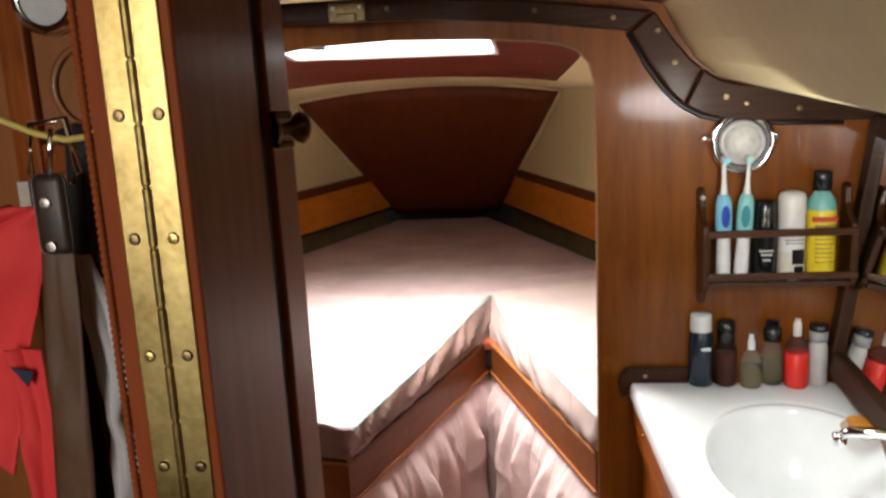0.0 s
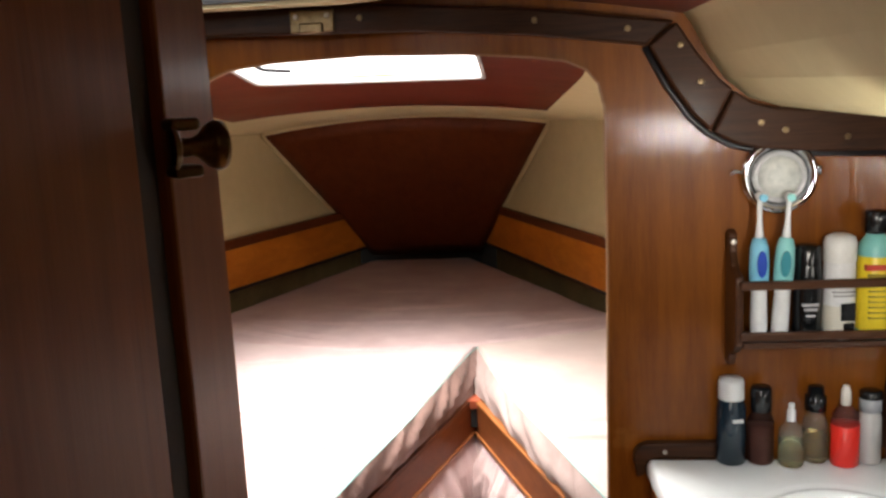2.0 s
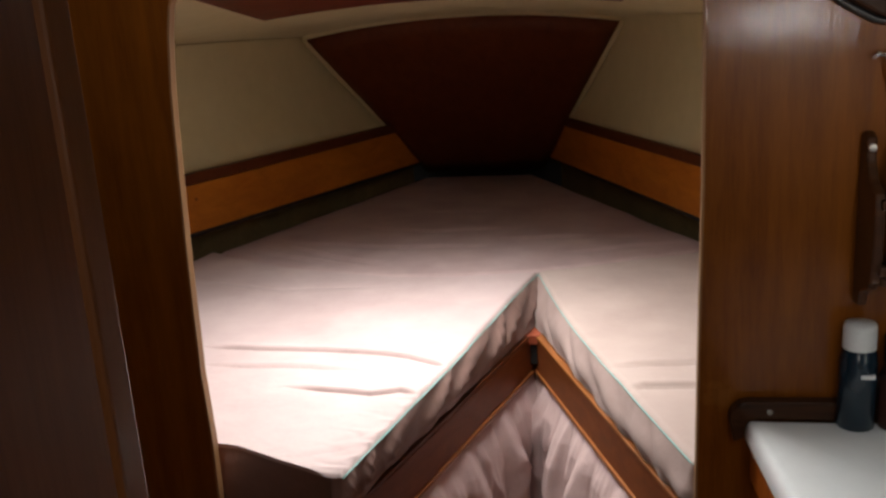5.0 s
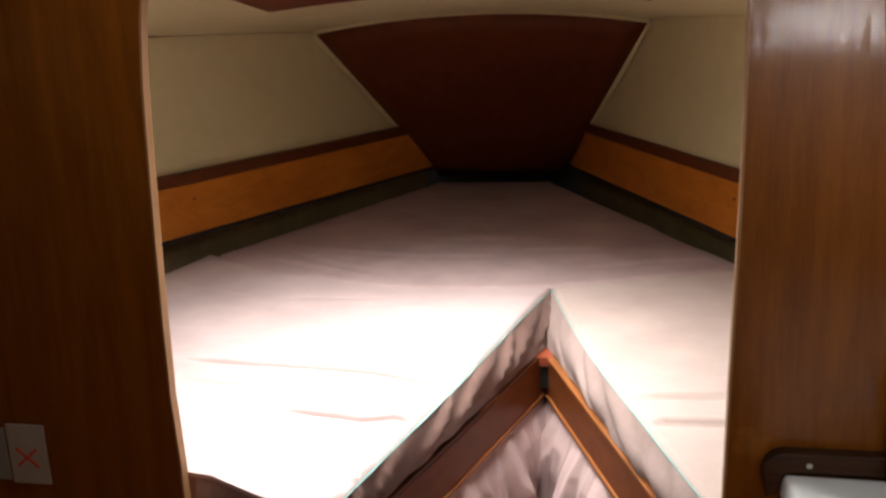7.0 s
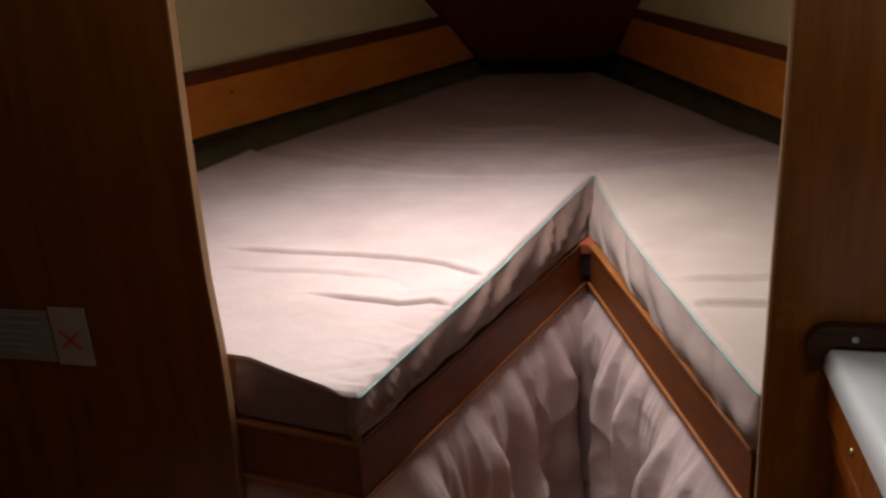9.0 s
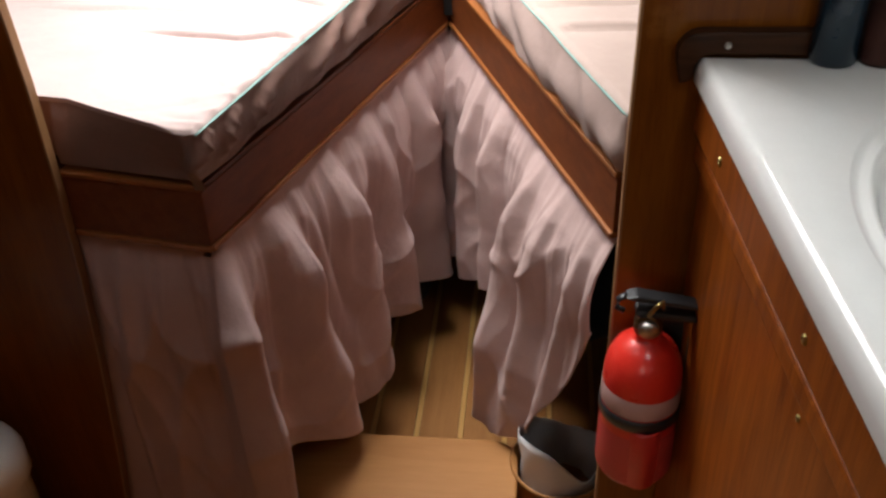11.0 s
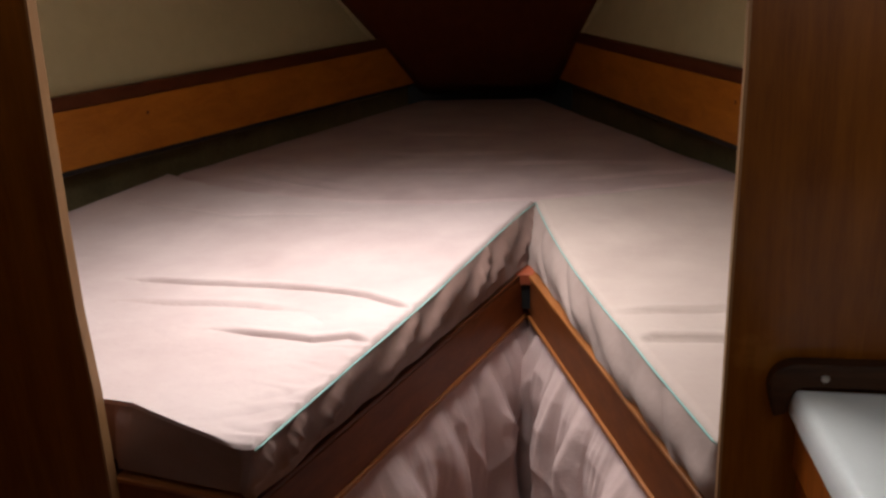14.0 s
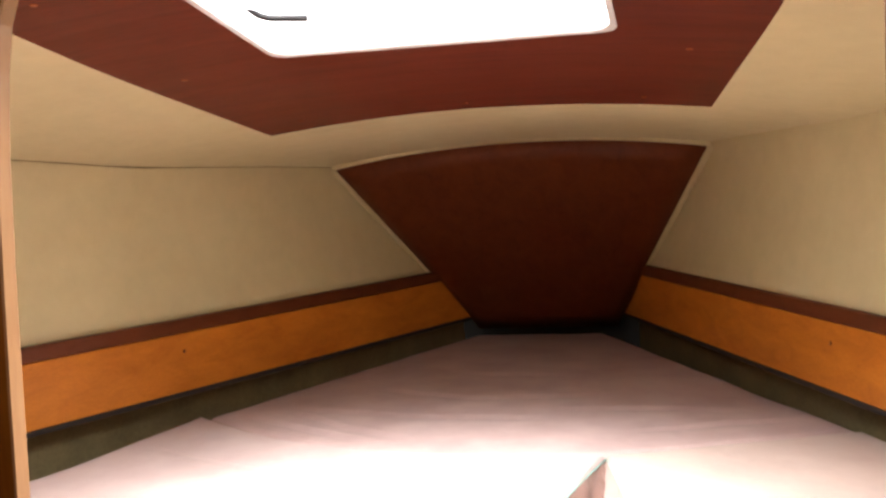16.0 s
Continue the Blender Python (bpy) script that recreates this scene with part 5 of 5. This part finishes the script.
# ---- door, hinge and hanging clothes ----
post = thing("door_post", "red-brown door post with a rope bead", "post", kind="structure")
part("post", box(0.0242, 0.0495, 0.486, 0.53, 0.0, 1.66, 0.002), POST_WOOD, post)
prof = [(0.0, 0.005)]
for i in range(410):
    z = 0.006 + i * 0.004
    prof += [(0.0016, z), (0.0023, z + 0.0012), (0.0023, z + 0.0026), (0.0016, z + 0.0038)]
part("rope_bead", lathe(prof, 8, Matrix.Translation((0.0215, 0.488, 0))), POST_WOOD, post, "carved rope bead", True)
fdoor = thing("door_1", "dark varnished folding door standing open", "door", kind="structure")
A0, A1, B0, B1 = Vector((0.0695, 0.4875)), Vector((0.0356, 0.706)), Vector((0.0262, 0.762)), Vector((-0.001, 0.907))
for a, b, w in ((A0, A1, DOOR_WOOD), (B0, B1, DOOR_WOOD)):
    n = Vector((-(b - a).y, (b - a).x)).normalized() * 0.02
    part("leaf", prism([(a.x, a.y, 0.03), (b.x, b.y, 0.03), (b.x + n.x, b.y + n.y, 0.03), (a.x + n.x, a.y + n.y, 0.03)], (0, 0, 1.60), 0.003), w, fdoor, "tall door leaf")
# near-black strip put in as the shadow of the gap between the leaves
part("fold_strip", prism([(0.010, 0.7065, 0.03), (0.0285, 0.7065, 0.03), (0.0195, 0.7615, 0.03), (0.002, 0.7615, 0.03)], (0, 0, 1.60)), DARK, fdoor, "dark strip drawn as the shade between the leaves")
part("edge_strip", box(0.0664, 0.0716, 0.4838, 0.4868, 0.03, 1.63, 0.0008, 1), POST_WOOD, fdoor, "red-brown edge beside the hinge")
K = Matrix.Translation((0.0275, 0.758, 1.481)) @ pose(0, 0, 0, 0, 0, 42) @ pose(0, 0, 0, 0, 90, 0)
rose = part("knob_plate", lathe([(0, 0.004), (0.010, 0.004), (0.0125, 0.002), (0.0125, 0.0)], 20, K), BRASS_DARK, fdoor, "tarnished brass rose", True)
part("knob", lathe([(0.005, 0.004), (0.0045, 0.012), (0.006, 0.016), (0.011, 0.021), (0.0128, 0.025), (0.012, 0.028), (0, 0.0295)], 24, K), BRASS_DARK, rose, "tarnished brass knob", True)
for lo, hi in ((-0.0145, -0.0085), (0.0085, 0.0145)):
    bm = box(lo, hi, -0.008, 0.008, 0.0, 0.015, 0.002)
    bmesh.ops.transform(bm, matrix=K, verts=bm.verts)
    part("latch_lug", bm, BRASS_DARK, fdoor, "tarnished latch lug beside the knob")
hinge = thing("piano_hinge", "long worn brass piano hinge with screws", "hinge")
leaf_a = part("leaf", box(0.0345, 0.0490, 0.4838, 0.4856, 0.05, 1.63, 0.0006, 1), BRASS, hinge)
leaf_b = part("leaf", box(0.0512, 0.0660, 0.4838, 0.4856, 0.05, 1.63, 0.0006, 1), BRASS, hinge)
prof = []
for i in range(52):
    z = 0.05 + i * 0.0304
    prof += [(0.0015, z), (0.0023, z + 0.0008), (0.0023, z + 0.0288), (0.0015, z + 0.0296)]
part("knuckle", lathe(prof, 12, Matrix.Translation((0.0501, 0.4835, 0))), BRASS, hinge, "segmented brass knuckle", False)
for i in range(26):
    for x in (0.0405, 0.0605):
        z = 1.5735 - i * 0.0605
        if z > 0.06:
            screw(x, 0.4836, z, (0, -1, 0), 0.0032, BRASS_DARK if (i + (x > 0.05)) % 3 else BRASS, leaf_a if x < 0.05 else leaf_b)

locker = thing("locker_front", "golden wood locker front with a round moulding", "locker")
# inboard end run on unseen to shut saloon light out of the passage
part("panel", box(-0.95, -0.035, 0.965, 0.985, 0.0, 1.64, 0.002), LEFT_WOOD, locker)
part("stile", box(-0.312, -0.283, 0.950, 0.9645, 0.0, 1.66, 0.003), CAB_WOOD, locker)
part("rail", box(-0.2825, -0.20, 0.952, 0.9645, 1.43, 1.462, 0.003), CAB_WOOD, locker)
part("round_moulding", lathe([(0.038, 0), (0.046, 0.0), (0.0465, 0.004), (0.043, 0.008), (0.039, 0.005)], 40, pose(-0.222, 0.9648, 1.517, 90, 0, 0)), LEFT_WOOD, locker, "round raised moulding", True)
part("plaque", box(-0.311, -0.298, 0.944, 0.9495, 1.386, 1.425, 0.001), plain("pale_plaque", (0.6, 0.58, 0.52)), locker, "small pale plaque")
clock = thing("wall_clock", "round clock with a chrome rim", "clock")
CK = pose(-0.257, 0.9648, 1.606, 90, 0, 0)
part("face", lathe([(0, 0.012), (0.026, 0.012), (0.0265, 0.0)], 36, CK), plain("clock_face", (0.62, 0.64, 0.62), 0.2), clock, "white dial")
part("rim", lathe([(0.0262, 0.0), (0.036, 0.0), (0.037, 0.008), (0.032, 0.017), (0.0262, 0.014)], 40, CK), CHROME, clock, "chrome rim", True)

cord = thing("hanging_cord", "yellow cord strung beside the door post", "cord")
part("cord", tube([(-0.16, 0.67, 1.512), (-0.135, 0.665, 1.503), (-0.11, 0.66, 1.494), (-0.085, 0.655, 1.489), (-0.06, 0.64, 1.492), (0.005, 0.56, 1.51), (0.026, 0.531, 1.515)], 0.0024, 8), plain("yellow_cord", (0.55, 0.45, 0.12), 0.6), cord, smooth=True)
part("cord_tail", tube([(-0.16, 0.67, 1.512), (-0.24, 0.68, 1.54), (-0.33, 0.72, 1.575), (-0.45, 0.80, 1.60), (-0.52, 0.949, 1.61)], 0.0024, 8), bpy.data.materials["yellow_cord"], cord, smooth=True)


def drape(left, right, z0, z1, y, waves, amp, seed, nu=26):
    def f(u, v):
        l, r = lerp(left, v), lerp(right, v)
        z = z0 + (z1 - z0) * v
        return Vector((l + (r - l) * u + 0.002 * noise.noise((u * 5, v * 9, seed)), y + amp * (0.4 + v) * math.sin(waves * 6.28 * u + 2 * v + seed) + 0.006 * noise.noise((u * 4, v * 7, seed)), z))
    return sheet(f, nu, 50, 0.002)


RED_CLOTH = cloth("red_fabric", (0.62, 0.03, 0.035), (0.74, 0.06, 0.06))
shirt = thing("red_shirt", "bright red shirt hanging on the cord", "shirt")
part("body", drape([(0, -0.16), (0.15, -0.30), (0.4, -0.33), (1, -0.34)], [(0, -0.118), (0.1, -0.128), (0.35, -0.15), (0.6, -0.165), (1, -0.185)], 1.438, 1.225, 0.694, 2, 0.008, 2), RED_CLOTH, shirt, smooth=True)
part("sleeve", drape([(0, -0.175), (0.5, -0.168), (1, -0.160)], [(0, -0.145), (0.4, -0.140), (1, -0.125)], 1.33, 1.00, 0.684, 1, 0.004, 4), RED_CLOTH, shirt, "red sleeve", True)
part("emblem", prism([(-0.168, 0.677, 1.318), (-0.150, 0.677, 1.314), (-0.156, 0.677, 1.302)], (0, -0.001, 0)), plain("navy_patch", (0.01, 0.02, 0.05)), shirt, "small dark triangular patch")
jacket = thing("dark_jacket", "black jacket hanging on the cord", "jacket")
part("body", drape([(0, -0.115), (0.3, -0.125), (1, -0.14)], [(0, -0.085), (0.25, -0.088), (0.6, -0.082), (1, -0.076)], 1.485, 1.02, 0.706, 1.3, 0.006, 5), cloth("black_fabric", (0.014, 0.014, 0.018), (0.03, 0.03, 0.036)), jacket, smooth=True)
part("collar", tube([(-0.116, 0.70, 1.487), (-0.10, 0.697, 1.492), (-0.084, 0.70, 1.487)], 0.006, 8), bpy.data.materials["black_fabric"], jacket, "rolled black collar", True)
tagged(part("striped_scarf", drape([(0, -0.110), (0.3, -0.112), (0.5, -0.106), (1, -0.112)], [(0, -0.101), (0.2, -0.088), (0.4, -0.083), (0.52, -0.094), (0.6, -0.084), (0.8, -0.090), (1, -0.078)], 1.40, 1.15, 0.694, 1, 0.003, 7), cloth("grey_white_fabric", (0.46, 0.46, 0.48), (0.6, 0.6, 0.62)), smooth=True), "pale grey scarf hanging on the cord", "scarf")
belt = thing("leather_belt", "brown leather belt hanging by its buckle", "belt")
part("strap", drape([(0, -0.121), (0.2, -0.134), (0.5, -0.146), (1, -0.152)], [(0, -0.099), (0.3, -0.106), (0.7, -0.121), (1, -0.127)], 1.44, 0.95, 0.668, 0.5, 0.002, 1, 6), stained("brown_leather", (0.075, 0.036, 0.018), (0.11, 0.055, 0.028), 0.55, 0, 30), belt, smooth=True)
part("keeper", box(-0.121, -0.096, 0.655, 0.664, 1.408, 1.466, 0.006, 3), stained("dark_leather", (0.02, 0.011, 0.008), (0.035, 0.02, 0.014), 0.4, 0, 40), belt, "dark folded leather end", True)
for z in (1.446, 1.415):
    screw(-0.110, 0.6545, z, (0, -1, 0), 0.0045, STEEL, belt)
part("buckle", tube([(-0.121, 0.66, 1.466), (-0.117, 0.662, 1.500), (-0.091, 0.662, 1.503), (-0.085, 0.66, 1.466), (-0.090, 0.658, 1.458)], 0.0028, 8), CHROME, belt, "chrome buckle frame", True)
part("prong", tube([(-0.106, 0.658, 1.466), (-0.098, 0.655, 1.497)], 0.0022, 8), CHROME, belt, "chrome prong", True)
belt.location = (0.003, 0, 0)

# ---- walls that close the cabin behind the camera ----
SAL = wood("saloon_veneer", (0.16, 0.06, 0.02), (0.27, 0.11, 0.04), "z", 0.4, 0.2)
for nm, bx in (("wall_saloon_aft", (-1.6, 1.5, -1.3, -1.25, 0, 2.0)), ("wall_saloon_port", (-1.6, -1.55, -1.25, B, 0, 2.0)), ("wall_saloon_starboard", (1.35, 1.4, -1.25, 0.44, 0, 2.0)), ("wall_partition", (0.45, 1.34, 0.42, 0.445, 0, 1.9))):
    tagged(part(nm, box(*bx), SAL), "varnished saloon panelling", "wall", kind="structure")
tagged(part("ceiling_saloon", box(-1.55, 1.35, -1.25, 0.448, 1.86, 1.9), LINER), "cream saloon headliner", "ceiling", kind="structure")
tagged(part("wall_door_header", box(-1.549, 0.449, 0.47, 0.5, 1.664, 1.859), SAL), "panel over the passage door", "wall", kind="structure")
tagged(part("ceiling_deck", box(-1.6, 1.4, 0.5, 1.74, 1.74, 1.77), LINER), "underside of the deck above the head", "ceiling", kind="structure")

# planks of the sole, with pale strips between
def plank_mesh(name, w, l, h, material):
    bm = box(-w / 2, w / 2, -l / 2, l / 2, -h, 0, 0.0012, 1)
    me = bpy.data.meshes.new(name)
    bm.to_mesh(me)
    bm.free()
    me.materials.append(material)
    return me


PITCH = 0.084
mp, ms = plank_mesh("plank", 0.0735, 4.6, 0.012, PLANK), plank_mesh("strip", 0.0095, 4.6, 0.012, HOLLY)
for i in range(-17, 16):
    o = new("plank", mp)
    o.parent, o.location = floor, (0.033 + i * PITCH, 1.2, 0.0)
    o = new("strip", ms)
    o.parent, o.location = floor, (0.033 + (i + 0.5) * PITCH, 1.2, -0.0006)
